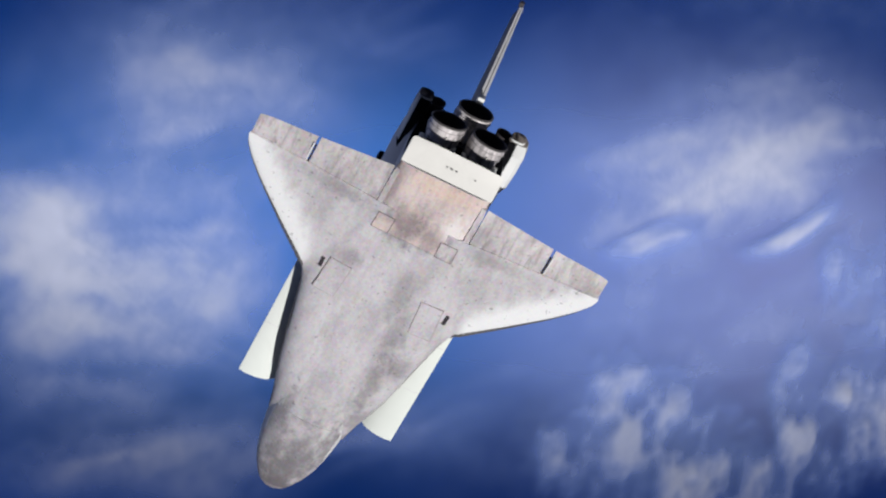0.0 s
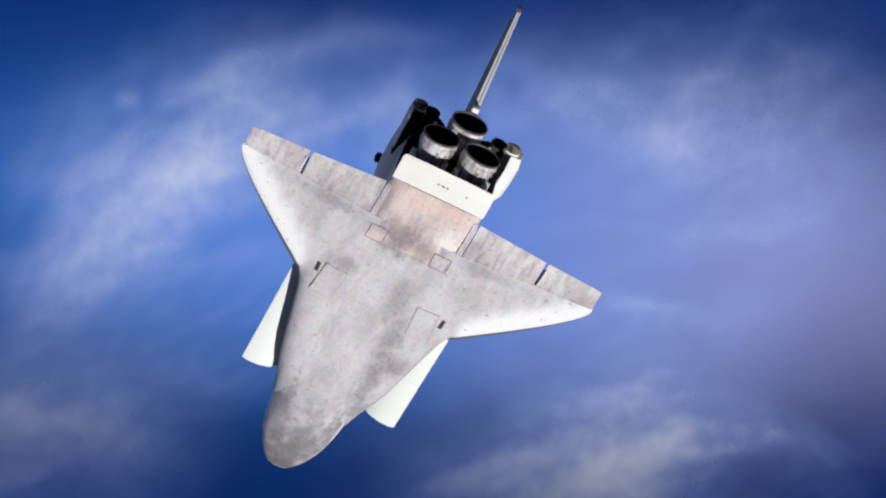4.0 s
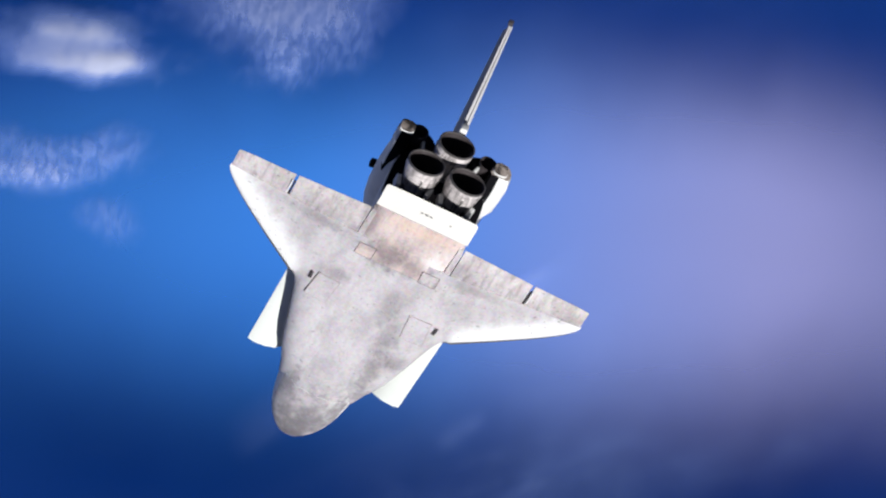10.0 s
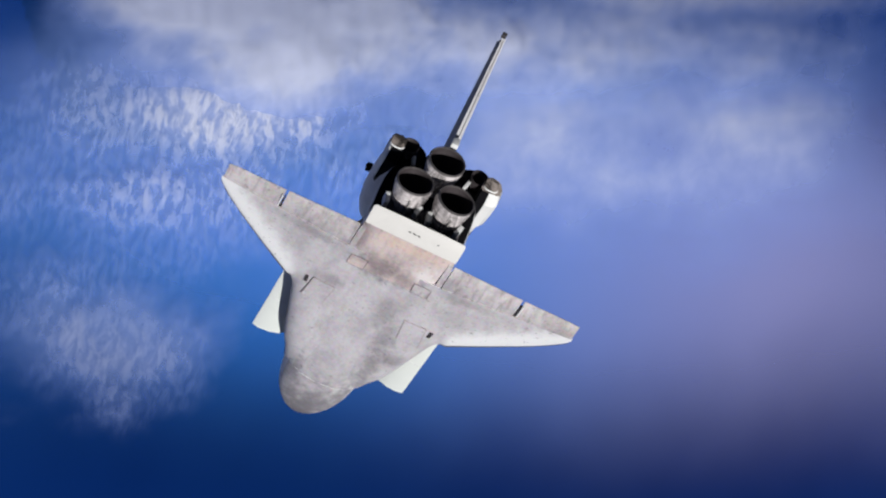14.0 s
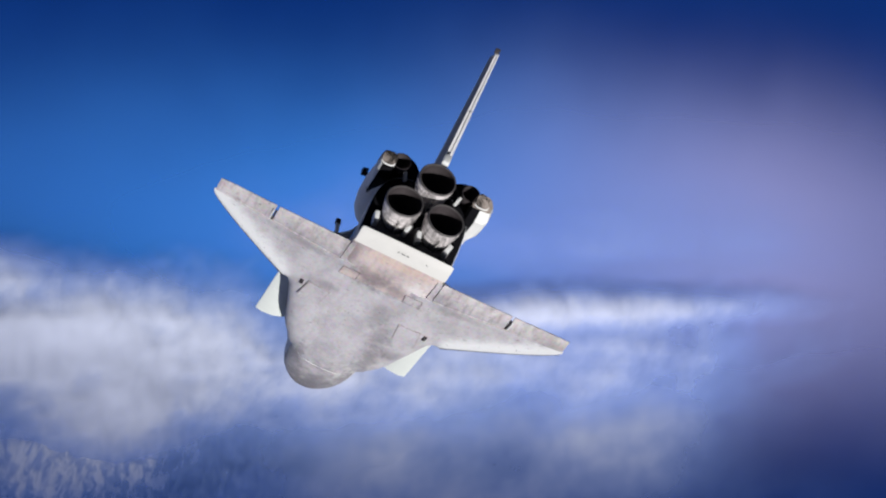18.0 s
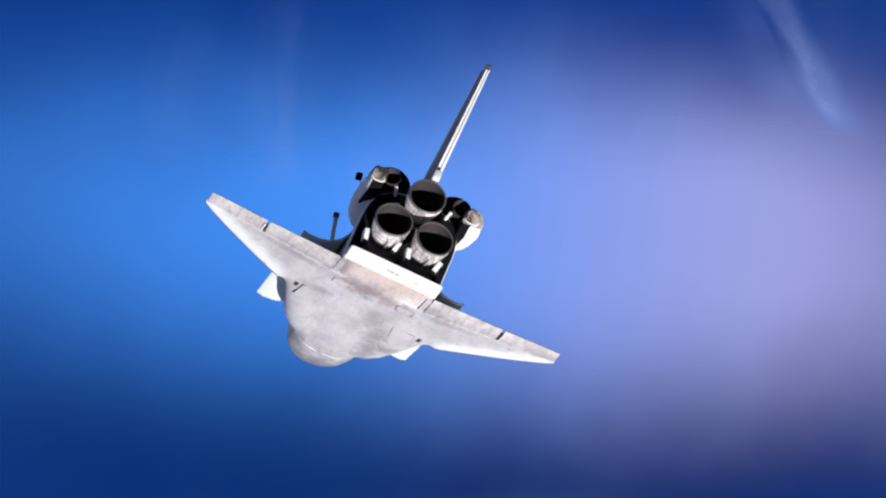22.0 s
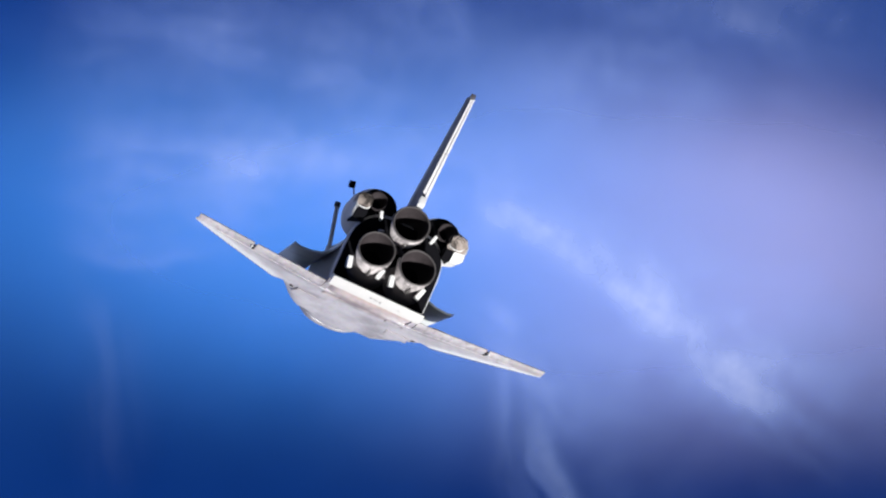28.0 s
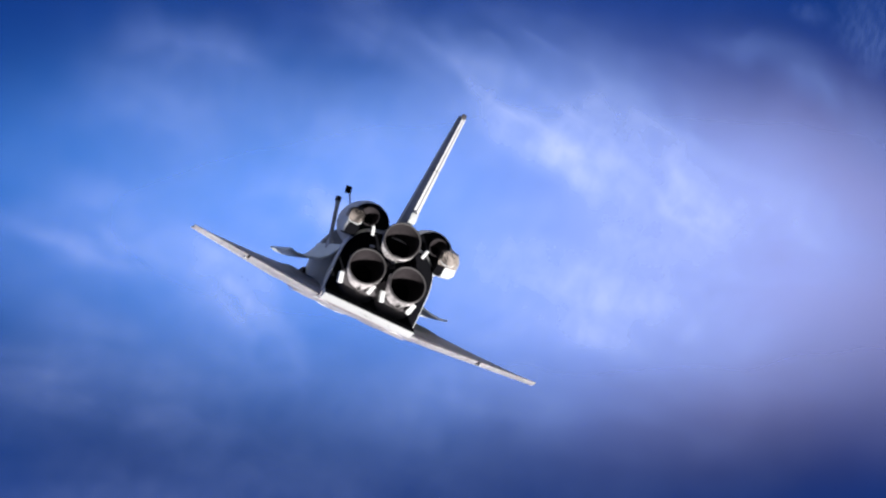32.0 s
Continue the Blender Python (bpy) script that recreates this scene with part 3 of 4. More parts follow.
cloud("dense white tapering cloud over the sea", [
    (1869, 454, 157, 39, -4, 0, 0.50, 0.25, PUFF),
    (1889, 430, 194, 65, -6, -3, 0.75, 0.25, PUFF),
    (1891, 418, 159, 31, 0, 0, 0.55, 0.25, PUFF)], 6.0)
cloud("wide rippled field of small white cloud rows", [
    (2129, 733, 477, 192, 2, 0, 0.20, 0.30, PUFF),
    (2293, 749, 743, 183, 2, 0, 0.22, 0.50, RIPPLE),
    (2091, 489, 268, 123, -1, 0, 0.30, 0.30, PUFF),
    (1984, 520, 276, 94, 0, 0, 0.25, 0.50, RIPPLE),
    (2139, 637, 597, 271, 2, 0, 0.25, 0.50, RIPPLE),
    (2124, 693, 481, 121, 3, 0, 0.30, 0.50, RIPPLE),
    (2114, 613, 446, 71, 1, 0, 0.22, 0.50, RIPPLE),
    (2038, 549, 282, 57, 0, 0, 0.23, 0.50, RIPPLE),
    (2112, 469, 225, 124, 0, 0, 0.43, 0.50, RIPPLE),
    (2103, 425, 58, 46, 4, 0, 0.28, 0.50, RIPPLE),
    (2386, 659, 235, 100, -3, 0, 0.25, 0.50, RIPPLE),
    (2187, 707, 522, 97, 2, 0, 0.22, 0.50, RIPPLE),
    (2080, 624, 293, 57, 1, 0, 0.28, 0.50, RIPPLE),
    (2238, 684, 404, 151, -1, 0, 0.44, 0.50, RIPPLE),
    (2228, 599, 369, 112, -2, 0, 0.19, 0.50, RIPPLE)], 4.0)
cloud("broad thick white cloud bank over the sea", [
    (2243, 791, 546, 214, -1, 0, 1.40, 0.20, BANK),
    (2174, 831, 372, 95, -2, -3, 0.90, 0.30, BANK),
    (2101, 875, 277, 75, -3, 0, 0.65, 0.40, BANK),
    (2109, 801, 278, 82, -1, 0, 0.80, 0.30, BANK),
    (2659, 783, 914, 167, 0, 0, 0.95, 0.20, BANK),
    (2746, 836, 752, 56, 0, -2, 1.00, 0.10, BANK),
    (2448, 749, 332, 128, -2, 0, 0.50, 0.20, BANK),
    (2223, 718, 427, 130, -3, 0, 0.38, 0.35, BANK),
    (3088, 637, 229, 84, -33, 0, 0.70, 0.00, CLEAR)], 9.0)
cloud("rippled edge of a white cloud field over the sea", [
    (3587, 2242, 156, 93, -6, 0, 0.36, 0.60, RIPPLE),
    (3502, 2255, 75, 35, -4, 0, 0.22, 0.60, RIPPLE)], 4.0)

# ---- the spaceplane ----
def shell_ring(xo, hw, zb, zt, low=8.0, high=2.3, n=48):
    zc = zb + (zt - zb) * 0.42
    ring = []
    for k in range(n):
        a = math.tau * (k + 0.5) / n
        c, s = math.cos(a), math.sin(a)
        e = low if s < 0 else high
        y = hw * math.copysign(abs(c) ** (2 / e), c)
        z = zc + ((zt - zc) if s > 0 else (zc - zb)) * math.copysign(abs(s) ** (2 / e), s)
        ring.append(at(xo, y, z))
    return ring


FORE = [(236, 3, 338, 346), (239, 14, 328, 358), (246, 26, 319, 368), (258, 39, 311, 381), (280, 53, 303, 396), (315, 69, 295, 413),
        (360, 83, 287, 431), (410, 93, 279, 453), (450, 99, 274, 481), (490, 103, 270, 497), (540, 105, 267.5, 501), (582, 105, 267, 501)]
AFT = [(1307, 106, 267, 500), (1380, 115, 267, 505), (1450, 118, 268, 503), (1505, 120, 270, 490), (1531, 121, 272, 472)]


def two_tone(bm, limit, low_index, high_index):
    """Tiles below a water line, blankets above it."""
    bm.faces.ensure_lookup_table()
    for f in bm.faces:
        c = f.calc_center_median()
        f.material_index = low_index if c.z / INCH + 350 < limit(c.x / INCH + 1100) else high_index


def build_fuselage(craft):
    bm = bmesh.new()
    xs = np.unique(np.concatenate([np.linspace(236, 300, 14), np.linspace(300, 582, 20)]))
    loft(bm, [shell_ring(x, *lerp_table(x, FORE), low=2.2 + 0.4 * min(1, (x - 236) / 340)) for x in xs], True, True, True)
    two_tone(bm, lambda x: 345 if x < 300 else 330 - 0.12 * (x - 300), 0, 1)
    fore = part("forward_fuselage", bm, [BELLY, SIDE], craft, "blunt nose section, scorched grey tiles below, white above")
    # reinforced cap at the tip of the nose
    bm = bmesh.new()
    caps = [(x, *lerp_table(x, FORE)) for x in (236, 238, 241, 246, 252, 258, 264, 270)]
    loft(bm, [[at(x, 0, 339) + (p - at(x, 0, 339)) * 1.012 for p in shell_ring(x, *v, low=2.2 + 0.4 * (x - 236) / 340)] for x, *v in caps], True, True, False)
    part("nose_cap", bm, NOSE_TILE, fore, "darker grey nose cap")
    # open cargo bay: a trough with a thick wall
    bm = bmesh.new()
    rings = []
    for x in np.linspace(583, 1306, 16):
        k = min(1.0, (x - 583) / 380)   # the belly grows flatter aft
        half = [(105, 412), (105.5, 380), (105, 345 - 15 * k), (102 + 2.5 * k, 322 - 32 * k), (92 + 10 * k, 300 - 27 * k), (78 + 18 * k, 286 - 18.5 * k), (52 + 8 * k, 273 - 6 * k)]
        outer = [(-y, z) for y, z in half] + [(0, 267)] + list(reversed(half))
        inner = [(95, 412), (94, 370), (80, 325), (50, 300), (0, 292), (-50, 300), (-80, 325), (-94, 370), (-95, 412)]
        rings.append([at(x, y, z) for y, z in outer + inner])
    loft(bm, rings, True, True, True)
    bm.faces.ensure_lookup_table()
    for f in bm.faces:
        c = f.calc_center_median()
        z, y = c.z / INCH + 350, abs(c.y / INCH)
        f.material_index = 0 if z < 285 else (1 if y > 99 else 2)
    mid = part("cargo_bay_fuselage", bm, [BELLY, SIDE, BAY], craft, "mid body with open cargo bay, grey tiled belly")
    # aft body
    bm = bmesh.new()
    loft(bm, [shell_ring(x, *lerp_table(x, AFT), low=9, high=3.2) for x in np.linspace(1307, 1531, 14)], True, True, True)
    two_tone(bm, lambda x: 285, 0, 1)
    aft = part("aft_fuselage", bm, [AFT_BELLY, SIDE], craft, "aft body with pinkish grey tiled belly and white sides")
    bm = bmesh.new()
    ring = shell_ring(1532.5, 119, 274, 474, low=9, high=3.2)
    loft(bm, [ring, [p + Vector((0.05, 0, 0)) for p in ring], [at(1536, 0, 370) + (p - at(1532.5, 0, 370)) * 0.94 for p in ring]], True, True, True)
    part("base_heat_shield", bm, BLACK, aft, "black heat shield round the engines")
    return aft


def belly_plate(name, parent, x, y, length, width, turn, mat, z=266.2, label="", rim=True, tilt=0.0, seam=None):
    """A flat hatch a little below the belly skin, with a dark joint round it."""
    m = Euler((tilt, 0, radians(turn))).to_matrix()
    bm = bmesh.new()
    box(bm, at(x, y, z), (length * INCH, width * INCH, 0.03), m, 0.006)
    p = part(name, bm, mat, parent, label, False)
    if rim:
        bm = bmesh.new()
        for s in (-1, 1):
            box(bm, at(x, y, z + 0.3) + m @ Vector((s * (length / 2 + 1.2) * INCH, 0, 0)), (1.9 * INCH, (width + 4.3) * INCH, 0.028), m)
            box(bm, at(x, y, z + 0.3) + m @ Vector((0, s * (width / 2 + 1.2) * INCH, 0)), (length * INCH, 1.9 * INCH, 0.028), m)
        part("joint", bm, seam or JOINT, p, "" if seam else "dark joint", False)
    return p


def wing_edge(y):
    """Station of the leading edge: the swept glove, the bend, the wing, the rounded tip."""
    return float(np.interp(y, [40, 98, 105, 112, 150, 180, 192, 200, 210, 225, 300, 375, 410, 440, 455, 463, 467],
                           [500, 500, 502, 552, 742, 925, 998, 1036, 1062, 1082, 1158, 1238, 1279, 1318, 1342, 1358, 1372]))


def wing_low(y):
    return 266.6 + max(0.0, y - 130) * 0.080 + max(0.0, 70 - y) * 0.12


def wing_thick(y):
    return float(np.interp(y, [97, 105, 150, 199, 260, 312, 400, 450, 467], [8, 58, 55, 48, 38, 30, 19, 13, 7]))


HINGE = 1387.0


def trailing(y):
    return float(np.interp(y, [105, 318, 440, 466], [1512, 1472, 1454, 1446]))


def wing_ring(y, side, grow=0.0, upto=None):
    """A rounded airfoil from the hinge round the leading edge and back."""
    le, zl, t = wing_edge(y), wing_low(y), wing_thick(y)
    chord = HINGE - le
    edge = float(np.interp(y, [185, 200, 230], [44, 34, 13])) if y < 230 else 0.36 * t   # height of the edge over the lower face
    nose = min(float(np.interp(y, [185, 200, 218], [346, 120, 26])), chord * 0.5)
    low, up = [], []
    for k in range(15):
        f = (1 - math.cos(math.pi * k / 28)) ** 1.35
        d = f * chord
        rise = 0.0 if d > nose else edge * (1 - math.sqrt(max(0.0, 1 - (1 - d / nose) ** 2)))
        lift = max(0.0, min(1.0, (760 - le - d) / 290))
        rise = min(edge + 42, rise + 40 * lift * lift * (3 - 2 * lift) * max(0.0, min(1.0, (y - 60) / 50)))
        low.append((le + d, zl + rise))
        top = t * (1.95 * math.sqrt(f) - 0.75 * f - 0.82 * f * f) * 0.98
        up.append((le + d, zl + max(edge * (1 - f) ** 3 + top * (1 - (1 - f) ** 6), rise + 0.5 * min(k, 1))))
    pts = list(reversed(low)) + up[1:]
    return [at(x, side * y, z) for x, z in pts]


def elevon(wing, side, y0, y1):
    bm = bmesh.new()
    rings = []
    for y in np.linspace(y0, y1, 8):
        zl, t = wing_low(y), wing_thick(y) * 0.34
        te = trailing(y)
        ch = te - HINGE
        prof = [(HINGE + 2.5, zl + t * 0.15), (HINGE + 8, zl + 0.4), (HINGE + ch * 0.5, zl + 2.6), (te - 2, zl + 7.5), (te, zl + 8.6), (te - 2, zl + 10.5),
                (HINGE + ch * 0.5, zl + t * 0.62 + 3), (HINGE + 8, zl + t), (HINGE + 2.5, zl + t * 0.9)]
        rings.append([at(x, side * y, z) for x, z in prof])
    loft(bm, rings, True, True, True)
    return part("elevon", bm, ELEVON, wing, "smoky grey elevon")


def build_wing(craft, side):
    bm = bmesh.new()
    ys = [40, 60, 80, 96, 105, 118, 132, 146, 160, 172, 184, 192, 200, 208, 216, 226, 245, 270, 300, 335, 370, 400, 425, 442, 454, 462, 467]
    loft(bm, [wing_ring(y, side) for y in ys], True, True, True)
    bmesh.ops.recalc_face_normals(bm, faces=bm.faces)
    for f in bm.faces:   # brown tiles round the edge of the glove, darkened to carry its shade
        c = f.calc_center_median()
        f.material_index = 1 if abs(c.y) / INCH < 203 and c.x / INCH + 1100 < 1040 and f.normal.z > -0.5 else 0
    wing = part("wing", bm, [BELLY, GLOVE], craft, "double-delta wing with scorched light grey tiles")
    # carbon panels along the leading edge
    cuts = np.linspace(203, 464, 23)
    for a, b in zip(cuts, cuts[1:]):
        bm = bmesh.new()
        rings = []
        for k, y in enumerate(np.linspace(a + 0.6, b - 0.6, 3)):
            ring = wing_ring(y, side)
            mid = len(ring) // 2
            le, zl, t = wing_edge(y), wing_low(y), wing_thick(y)
            core = at(le + 12, side * y, zl + (0.36 * t if y > 230 else 20))
            w = 5
            front = [p + Vector((-0.035, side * 0.02, 0)) + (p - core).normalized() * 0.02 for p in ring[mid - w:mid + w - 1]]
            rings.append(front)
        loft(bm, rings, True, True, True)
        part("leading_edge_panel", bm, EDGE, wing)
    elevon(wing, side, 124, 309)
    elevon(wing, side, 316, 464)
    bm = bmesh.new()   # fillet between the body and the inner elevon
    rings = [[at(x, side * 108, z0), at(x, side * (122 - k), z0 + 0.4), at(x, side * (122 - k), z0 + 14), at(x, side * 108, z0 + 20)] for x, z0, k in ((1380, 268, 0), (1440, 269.5, 0), (1490, 271.5, 0.5), (1506, 273, 3))]
    loft(bm, rings, True, True, True)
    part("root_fillet", bm, ELEVON, wing)
    bm = bmesh.new()   # added dark filler standing for the shaded gap between the two elevons
    box(bm, at(1418, side * 312.5, wing_low(312) + 5), (1.5, 0.10, 0.20), None, 0.02)
    part("elevon_gap_filler", bm, SLOT, wing, "dark filler standing for the shaded gap between elevons")
    bm = bmesh.new()   # white strip on the outer elevon beside the gap filler
    box(bm, at(1424, side * 318.5, wing_low(318) + 1.2), (1.5, 0.09, 0.08), None, 0.02)
    part("elevon_edge_strip", bm, WHITE, wing, "thin white edge strip")
    bm = bmesh.new()   # hinge cover strip
    rings = [[at(HINGE - 1, side * y, wing_low(y) - 0.2), at(HINGE + 4, side * y, wing_low(y) - 0.2), at(HINGE + 4, side * y, wing_low(y) + 3), at(HINGE - 1, side * y, wing_low(y) + 3)] for y in np.linspace(125, 464, 12)]
    loft(bm, rings, True, True, True)
    part("hinge_strip", bm, ELEVON, wing)
    # wheel door and a small dark vent near the bend of the edge
    belly_plate("wheel_door", wing, 1092, side * 128, 112, 56, -side * 4, BELLY, 265.4, seam=SEAM)
    belly_plate("vent", wing, 1122, side * 169, 34, 10, side * 3, SLOT, wing_low(168) - 0.3, "dark vent", False, side * radians(4.1))
    return wing


def build_body_flap(craft):
    bm = bmesh.new()
    rings = []
    for y, inset in ((-119, 10), (-114, 2), (-60, 0), (0, 0), (60, 0), (114, 2), (119, 10)):
        te = 1618 - inset
        prof = [(1536, 276), (1540, 268), (1575, 274), (te - 4, 282), (te, 283.5), (te - 3, 285.5), (1575, 291), (1540, 296), (1536, 292)]
        rings.append([at(x, y, z) for x, z in prof])
    loft(bm, rings, True, True, True)
    bm.faces.ensure_lookup_table()
    for f in bm.faces:
        c, n = f.calc_center_median(), f.normal
        f.material_index = 1 if c.z / INCH + 350 > 285 and c.x / INCH + 1100 < 1600 else 0
    flap = part("body_flap", bm, [FLAP, BLACK], craft, "clean white body flap below the engines")
    bm = bmesh.new()
    box(bm, at(1547, 0, 270.6), (0.10, 5.85, 0.035))
    part("hinge_strip", bm, AFT_BELLY, flap)
    for y, w in ((-14, 5), (-2, 9), (10, 6), (60, 4)):
        bm = bmesh.new()
        box(bm, at(1578, y, 273.2), (0.09, w * INCH, 0.012), Euler((0, 0, 0.3)).to_matrix(), 0.003)
        part("mark", bm, SLOT, flap, "small dark mark", False)
    return flap


def fin_profile(z):
    """Leading and trailing stations and half thickness of the tail at a height."""
    f = (z - 500) / 306
    le = 1283 + f * 309
    te = 1552 + f * 138
    return le, te, 13.5 - 6.5 * f


def build_tail(craft):
    bm = bmesh.new()
    rings = []
    for z in np.linspace(492, 805, 12):
        le, te, t = fin_profile(z)
        h = te - 0.36 * (te - le)
        half = [(le, 0.4), (le + 0.06 * (te - le), t * 0.35), (le + 0.25 * (te - le), t * 0.75), (h - 2, t)]
        rings.append([at(x, y, z) for x, y in half] + [at(x, -y, z) for x, y in reversed(half)])
    loft(bm, rings, True, True, True)
    tail = part("vertical_tail", bm, TAIL, craft, "tall swept tail fin in white and grey")
    for s in (-1, 1):   # split rudder, rear edge set to starboard to fit the outline from the camera
        for z0, z1 in ((522, 660), (662, 799)):
            bm = bmesh.new()
            rings = []
            for z in np.linspace(z0, z1, 5):
                le, te, t = fin_profile(z)
                h = te - 0.36 * (te - le)
                rings.append([at(h, s * (t - 0.2), z), at(te, s * t * 0.62 + 3.5, z), at(te, s * 1.0 + 3.5, z), at(h, s * 1.0, z)])
            loft(bm, rings, True, True, True)
            bm.normal_update()
            # port faces get a darker copy: shade put into the colour
            for f in bm.faces:
                f.material_index = 1 if s < 0 and abs(f.normal.y) > 0.9 else 0
            part("rudder_panel", bm, [TAIL, RUDDER_SHADE], tail, "" if s > 0 else "rudder panel with its port face painted as shaded")
    bm = bmesh.new()
    box(bm, at(1586, 2, 535), (0.55, 0.46, 0.62), Euler((0, radians(-18), 0)).to_matrix(), 0.09)
    part("drag_chute_housing", bm, WHITE, tail, "white drag chute housing")
    bm = bmesh.new()
    box(bm, at(1692, 0, 803), (0.35, 0.30, 0.30), None, 0.05)
    part("tip_cap", bm, POD_TILE, tail, "dark fin tip")
    return tail


def build_pod(craft, side):
    bm = bmesh.new()
    table = [(1168, 6), (1185, 24), (1215, 41), (1260, 53), (1320, 60), (1400, 62), (1460, 60), (1500, 55), (1512, 50)]
    rings = []
    for x in (1168, 1175, 1185, 1200, 1215, 1237, 1260, 1290, 1320, 1360, 1400, 1430, 1460, 1485, 1500, 1512):
        r = lerp_table(x, table)[0]
        cy, cz = 86, 482 - (1512 - x) * 0.03
        rings.append([at(x, side * (cy + r * math.cos(a) * 0.98), cz + r * math.sin(a) * 0.95) for a in [math.tau * k / 32 for k in range(32)]])
    loft(bm, rings, True, True, True)
    pod = part("engine_pod", bm, SIDE, craft, "bulging white manoeuvring engine pod beside the tail")
    bm = bmesh.new()
    turned(bm, at(1511, side * 84, 482), (1, 0, 0), [(0.0, 0.05), (0.0, 1.2), (0.05, 1.28), (0.10, 1.2), (0.12, 0.05)], 32)
    part("pod_base", bm, BLACK, pod, "black aft face")
    bm = bmesh.new()   # flared fairing down to the body side
    rings = []
    flare = 1.0 if side > 0 else 0.66
    for x, k in ((1370, 0.2), (1400, 0.6), (1440, 0.95), (1490, 1.0), (1550, 1.0)):
        rings.append([at(x, side * (116 + (y - 116) * k * flare), z) for y, z in ((104, 437), (125, 437.5), (146, 440), (155, 450), (156, 484), (146, 503), (116, 512), (98, 455))])
    rings.append([at(1572, side * (116 + (y - 116) * flare), z) for y, z in ((106, 462), (125, 462), (144, 463), (150, 466), (151, 484), (143, 498), (118, 505), (102, 470))])
    loft(bm, rings, True, True, True)
    bm.normal_update()
    # inner faces black, further out to port: shade put into the colour
    for f in bm.faces:
        c = f.calc_center_median()
        f.material_index = 2 if abs(c.y) / INCH < (127 if side > 0 else 134) else 1 if abs(f.normal.x) > 0.9 else 0
    part("pod_fairing", bm, [WHITE, BLOCK, BLACK], pod, "white flared fairing, inner faces painted black for shade")
    # nozzle
    axis = Vector((math.cos(radians(14)), side * 0.10, math.sin(radians(14)))).normalized()
    start = at(1512, side * 88, 488)
    prof = [(0.0, 0.20), (0.2, 0.30), (0.45, 0.40), (0.75, 0.49), (1.1, 0.56)]
    bm = bmesh.new()
    turned(bm, start, axis, [(d, r + 0.03) for d, r in prof] + [(1.1, 0.545)] + [(d, r) for d, r in reversed(prof)], 28)
    part("pod_nozzle", bm, BELL_IN, pod, "dark manoeuvring engine nozzle")
    # added white block in place of a lit patch by the nozzle
    bm = bmesh.new()
    box(bm, at(1538, side * 70, 470), (0.5, 8 * INCH, 24 * INCH), Euler((side * -0.3, 0, 0)).to_matrix(), 0.05)
    part("nozzle_lit_block", bm, WHITE, pod, "white block standing for a lit patch beside the nozzle")
    # thruster block on the outer side
    bm = bmesh.new()
    rings = []
    for x, k in ((1440, 0.5), (1470, 0.85), (1510, 1.0), (1550, 1.0), (1572, 0.94), (1576, 0.84)):
        rings.append([at(x, side * (124 + 20 * k * math.copysign(abs(math.cos(a)) ** 0.6, math.cos(a))), 484 + 20 * k * math.copysign(abs(math.sin(a)) ** 0.6, math.sin(a)))
                      for a in [math.tau * i / 24 for i in range(24)]])
    loft(bm, rings, True, True, True)
    for f in bm.faces:   # lower half white: the sunlit underside put into the colour
        f.material_index = 1 if f.calc_center_median().z / INCH + 350 < 476 else 0
    part("thruster_block", bm, [BLOCK, WHITE], pod, "tan mottled thruster housing, lower half painted white as sunlit")
    for dy, dz in ((-10, 10), (0, 12), (9, 8), (-6, -1)):
        bm = bmesh.new()
        turned(bm, at(1572, side * (124 + dy), 484 + dz), (1, 0, 0), [(0.0, 0.03), (0.13, 0.11), (0.14, 0.10), (0.02, 0.02)], 14)
        part("thruster", bm, BLACK, pod, "small dark thruster cone")
    return pod


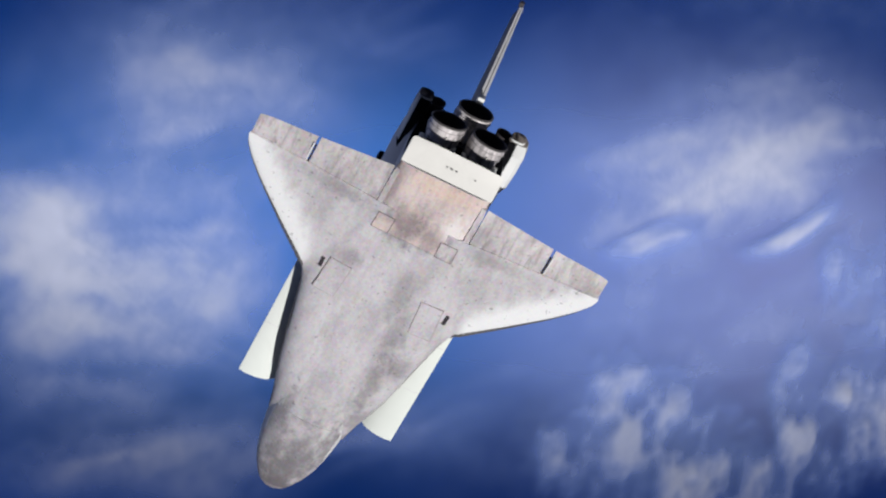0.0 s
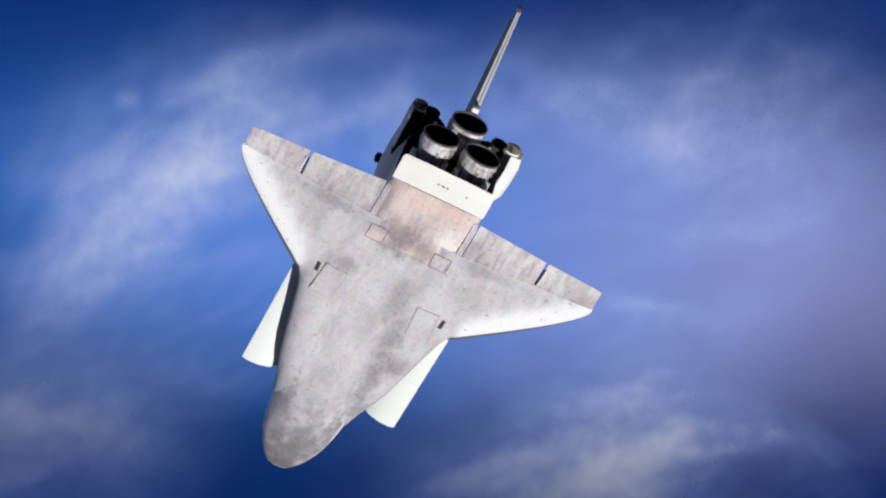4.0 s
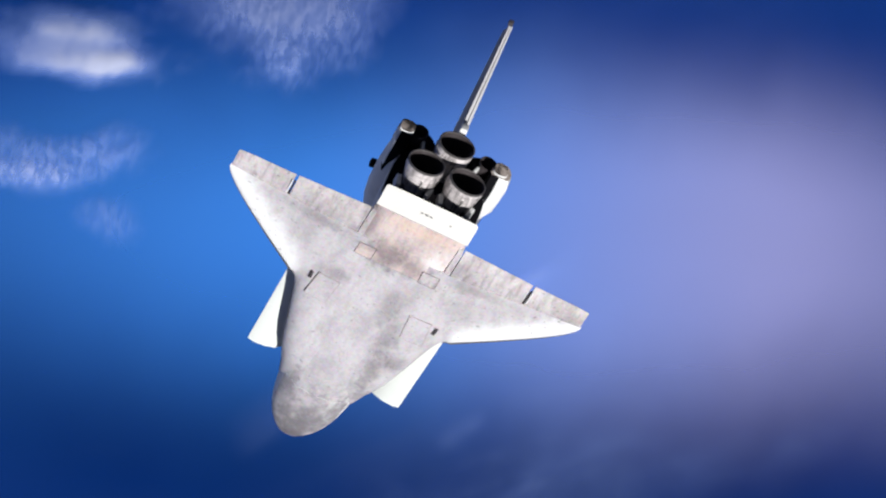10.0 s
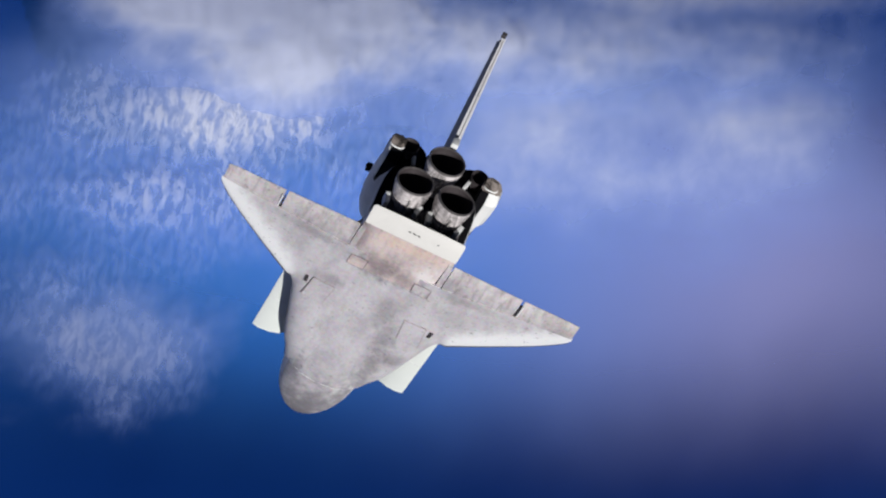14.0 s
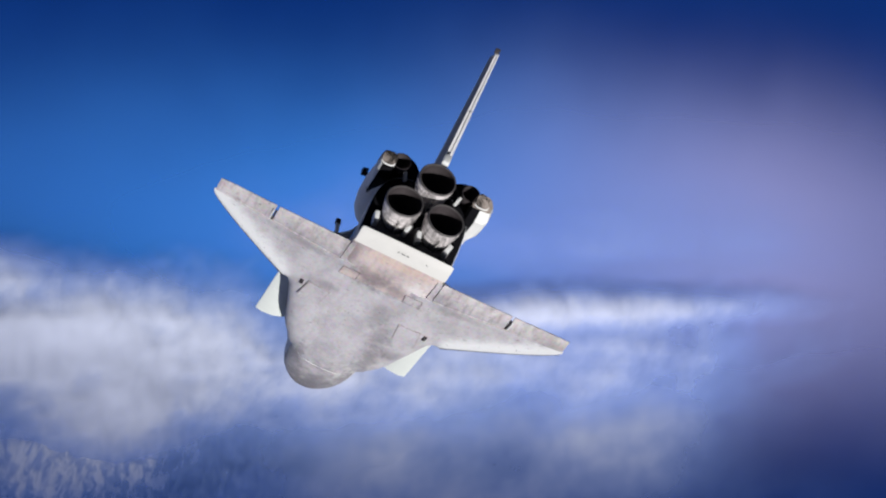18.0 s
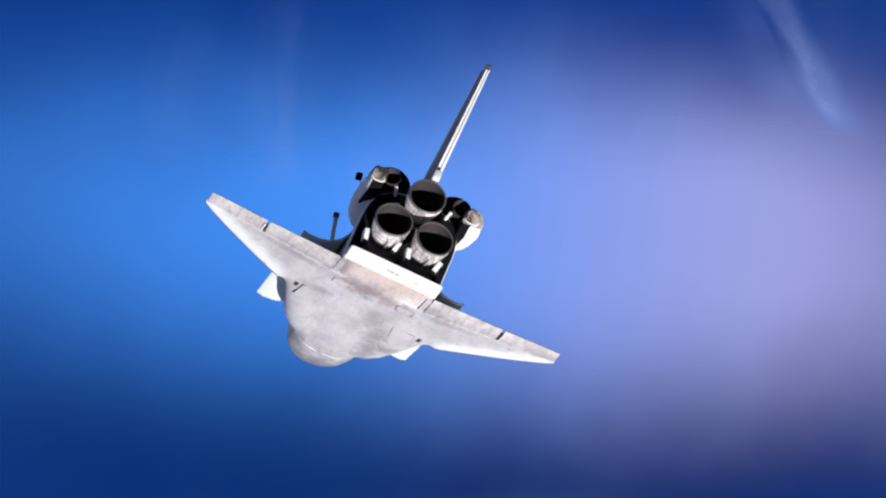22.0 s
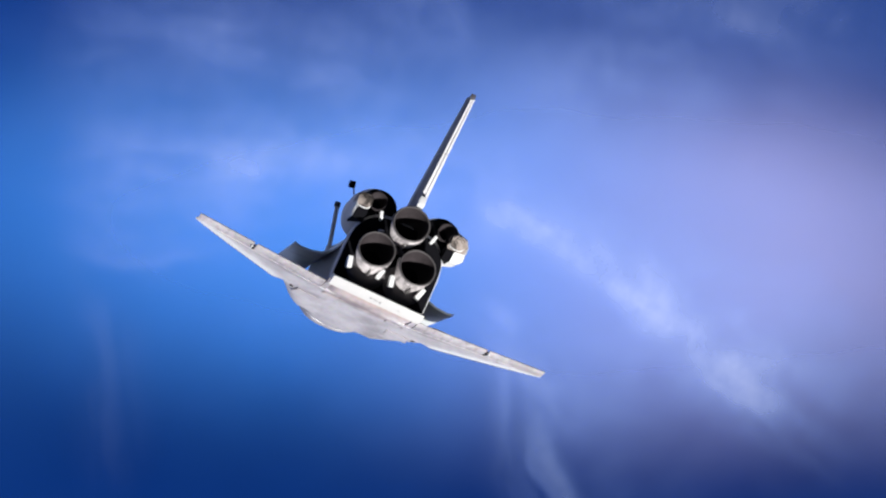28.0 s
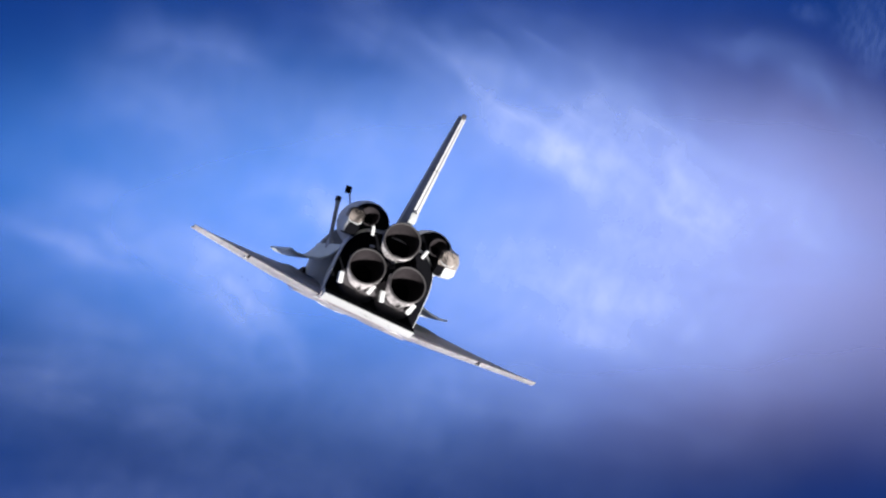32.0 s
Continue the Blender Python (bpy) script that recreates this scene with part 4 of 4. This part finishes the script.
def build_engine(craft, xo, yo, zo, pitch, yaw):
    axis = Vector((math.cos(radians(pitch)), math.sin(radians(yaw)), math.sin(radians(pitch)))).normalized()
    end = at(xo, yo, zo)
    length = 3.05
    start = end - axis * length
    rows = [(length * f, 0.34 + 0.80 * (1 - (1 - f) ** 1.9)) for f in [k / 14 for k in range(15)]]
    bm = bmesh.new()
    turned(bm, start, axis, rows, 48)
    bell = part("main_engine_bell", bm, BELL_OUT, craft, "large bell-shaped engine nozzle, streaked bare metal")
    bm = bmesh.new()
    turned(bm, start, axis, [(0.0, 0.02)] + [(d, r - 0.05) for d, r in rows], 48)
    part("inner_wall", bm, BELL_IN, bell, "dark brown nozzle inside")
    bm = bmesh.new()
    r = rows[-1][1]
    turned(bm, start, axis, [(length - 0.10, r - 0.05), (length - 0.10, r + 0.03), (length - 0.02, r + 0.05), (length + 0.03, r), (length + 0.01, r - 0.06), (length - 0.06, r - 0.06)], 48)
    part("rim", bm, RIM, bell, "metal rim")
    for f in (0.42, 0.58, 0.72, 0.86):
        d = length * f
        rr = 0.34 + 0.80 * (1 - (1 - f) ** 1.9)
        bm = bmesh.new()
        turned(bm, start, axis, [(d - 0.04, rr - 0.01), (d - 0.03, rr + 0.05), (d + 0.03, rr + 0.055), (d + 0.04, rr)], 40)
        part("hat_band", bm, BELL_OUT, bell)
    q = axis.to_track_quat("Z", "Y").to_matrix()
    for k in range(3):   # coolant pipes down the bell
        a = radians(40 + 120 * k)
        bm = bmesh.new()
        pts = [start + q @ Vector(((rr + 0.10) * math.cos(a), (rr + 0.10) * math.sin(a), d)) for d, rr in rows[2:12]]
        for u, v in zip(pts, pts[1:]):
            tube(bm, u, v, 0.07, 0.07, 8, True)
        part("coolant_pipe", bm, STEEL, bell, "bright coolant pipe")
    # domed shield where the engine leaves the body
    bm = bmesh.new()
    c = start + axis * 0.75
    turned(bm, c, axis, [(-0.55, 1.50), (-0.25, 1.46), (0.0, 1.36), (0.16, 1.18), (0.22, 0.98), (0.20, 0.80)], 48)
    part("dome_shield", bm, DOME, bell, "grey quilted shield round the engine")
    return bell


def build_bay_door(craft, side):
    """A cargo door swung fully open, standing out from the sill."""
    arc = [(106, 410), (110, 394), (122, 373), (143, 356), (170, 348), (200, 346), (217, 350)]
    bm = bmesh.new()
    rings = []
    for x in np.linspace(568, 1300, 13):
        rings.append([at(x, side * y, z) for y, z in arc] + [at(x, side * y, z + 5) for y, z in reversed(arc)])
    loft(bm, rings, True, True, True)
    door = part("cargo_bay_door", bm, DOOR, craft, "white cargo bay door swung wide open")
    for x in (770, 950, 1130):
        bm = bmesh.new()
        rings = [[at(x - 1, side * y, z - 0.5) for y, z in arc] + [at(x - 1, side * y, z + 1) for y, z in reversed(arc)],
                 [at(x + 1, side * y, z - 0.5) for y, z in arc] + [at(x + 1, side * y, z + 1) for y, z in reversed(arc)]]
        loft(bm, rings, True, True, True)
        part("panel_joint", bm, SIDE, door)
    return door


def build_arm(craft):
    bm = bmesh.new()
    tube(bm, at(935, -106, 416), at(918, -132, 532), 0.14, 0.14, 20)
    arm = part("robot_arm", bm, ARM, craft, "raised grey boom of the robot arm at the cargo bay sill")
    bm = bmesh.new()
    tube(bm, at(937, -103, 404), at(934, -107, 424), 0.26, 0.24, 20)
    part("shoulder_joint", bm, ARM, arm)
    bm = bmesh.new()
    tube(bm, at(919, -131, 526), at(917, -133, 538), 0.21, 0.19, 20)
    part("elbow_joint", bm, POD_TILE, arm, "dark joint")
    bm = bmesh.new()
    tube(bm, at(1292, -103, 470), at(1276, -138, 538), 0.06, 0.05, 12)
    mast = part("camera_mast", bm, ARM, craft, "thin mast with a dark camera head")
    bm = bmesh.new()
    box(bm, at(1267, -145, 548), (0.55, 0.36, 0.46), Euler((0.2, 0.1, 0.1)).to_matrix(), 0.07)
    part("camera_head", bm, BLACK, mast, "dark camera head")
    return arm


def build_craft():
    craft = new("space_shuttle")
    tagged(craft, "winged white spaceplane with scorched grey belly, cargo doors open", "spacecraft")
    aft = build_fuselage(craft)
    for side in (-1, 1):
        build_wing(craft, side)
        build_pod(craft, side)
    build_body_flap(craft)
    build_tail(craft)
    build_engine(craft, 1603, 0, 475, 18, 0)
    build_engine(craft, 1618, -53, 383, 20, -3)
    build_engine(craft, 1618, 55, 383, 20, 3)
    # added white blocks standing for sunlit patches, placed to fit the camera's view
    for y, z, w, h, lean in ((-96, 334, 12, 29, 0.22), (-17, 337, 11, 27, -0.25), (15, 333, 12, 29, 0.22), (91, 334, 12, 30, -0.3), (-57, 434, 12, 5, 0.1), (0, 434, 34, 6, 0.12)):
        bm = bmesh.new()
        box(bm, at(1560, y, z), (36 * INCH, w * INCH, h * INCH), Euler((lean, 0, 0)).to_matrix(), 0.07)
        part("sunlit_strip", bm, WHITE, aft, "white strip standing for a sunlit patch at the foot of an engine")
    build_bay_door(craft, -1)
    build_bay_door(craft, 1)
    build_arm(craft)
    belly_plate("tank_hatch", aft, 1332, -84, 50, 42, 2, AFT_BELLY, 266.2, "square hatch with dark joints")
    belly_plate("tank_hatch", aft, 1330, 86, 50, 42, -2, ELEVON, 266.2, "square hatch with dark joints")
    return craft


craft = build_craft()


# ---- what moves ----
def motions():
    walk(craft, [
        (0.0, pose(125.067, -38.246, 2650.245, 138.432, -39.330, 96.013)),
        (3.0, pose(125.018, -38.365, 2650.103, 136.269, -42.498, 99.771)),
        (6.0, pose(125.050, -38.516, 2649.861, 133.523, -45.450, 104.009)),
        (9.0, pose(125.066, -38.715, 2649.529, 130.321, -48.210, 108.655)),
        (11.0, pose(125.103, -38.865, 2649.286, 127.630, -49.934, 112.124)),
        (13.0, pose(125.170, -38.986, 2648.996, 124.779, -51.458, 115.804)),
        (17.0, pose(125.374, -39.216, 2648.275, 118.278, -54.688, 123.695)),
        (19.0, pose(125.459, -39.367, 2647.887, 115.087, -56.047, 127.787)),
        (21.0, pose(125.571, -39.472, 2647.444, 112.001, -57.269, 131.765)),
        (23.0, pose(125.793, -39.592, 2646.904, 108.568, -58.397, 136.143)),
        (25.0, pose(126.119, -39.709, 2646.248, 104.494, -59.203, 141.069)),
        (28.0, pose(126.714, -39.948, 2645.090, 96.496, -60.069, 150.217)),
        (30.0, pose(127.187, -40.087, 2644.233, 91.780, -60.306, 155.606)),
        (32.0, pose(127.699, -40.281, 2643.309, 87.508, -60.478, 160.435)),
    ])
    for ob in [sea, cirrus_layer] + CLOUDS:
        m = ob.matrix_world.copy()
        walk(ob, [(0.0, m), (32.0, Matrix.Translation(EARTH_SPEED * 32.0) @ m)])


motions()
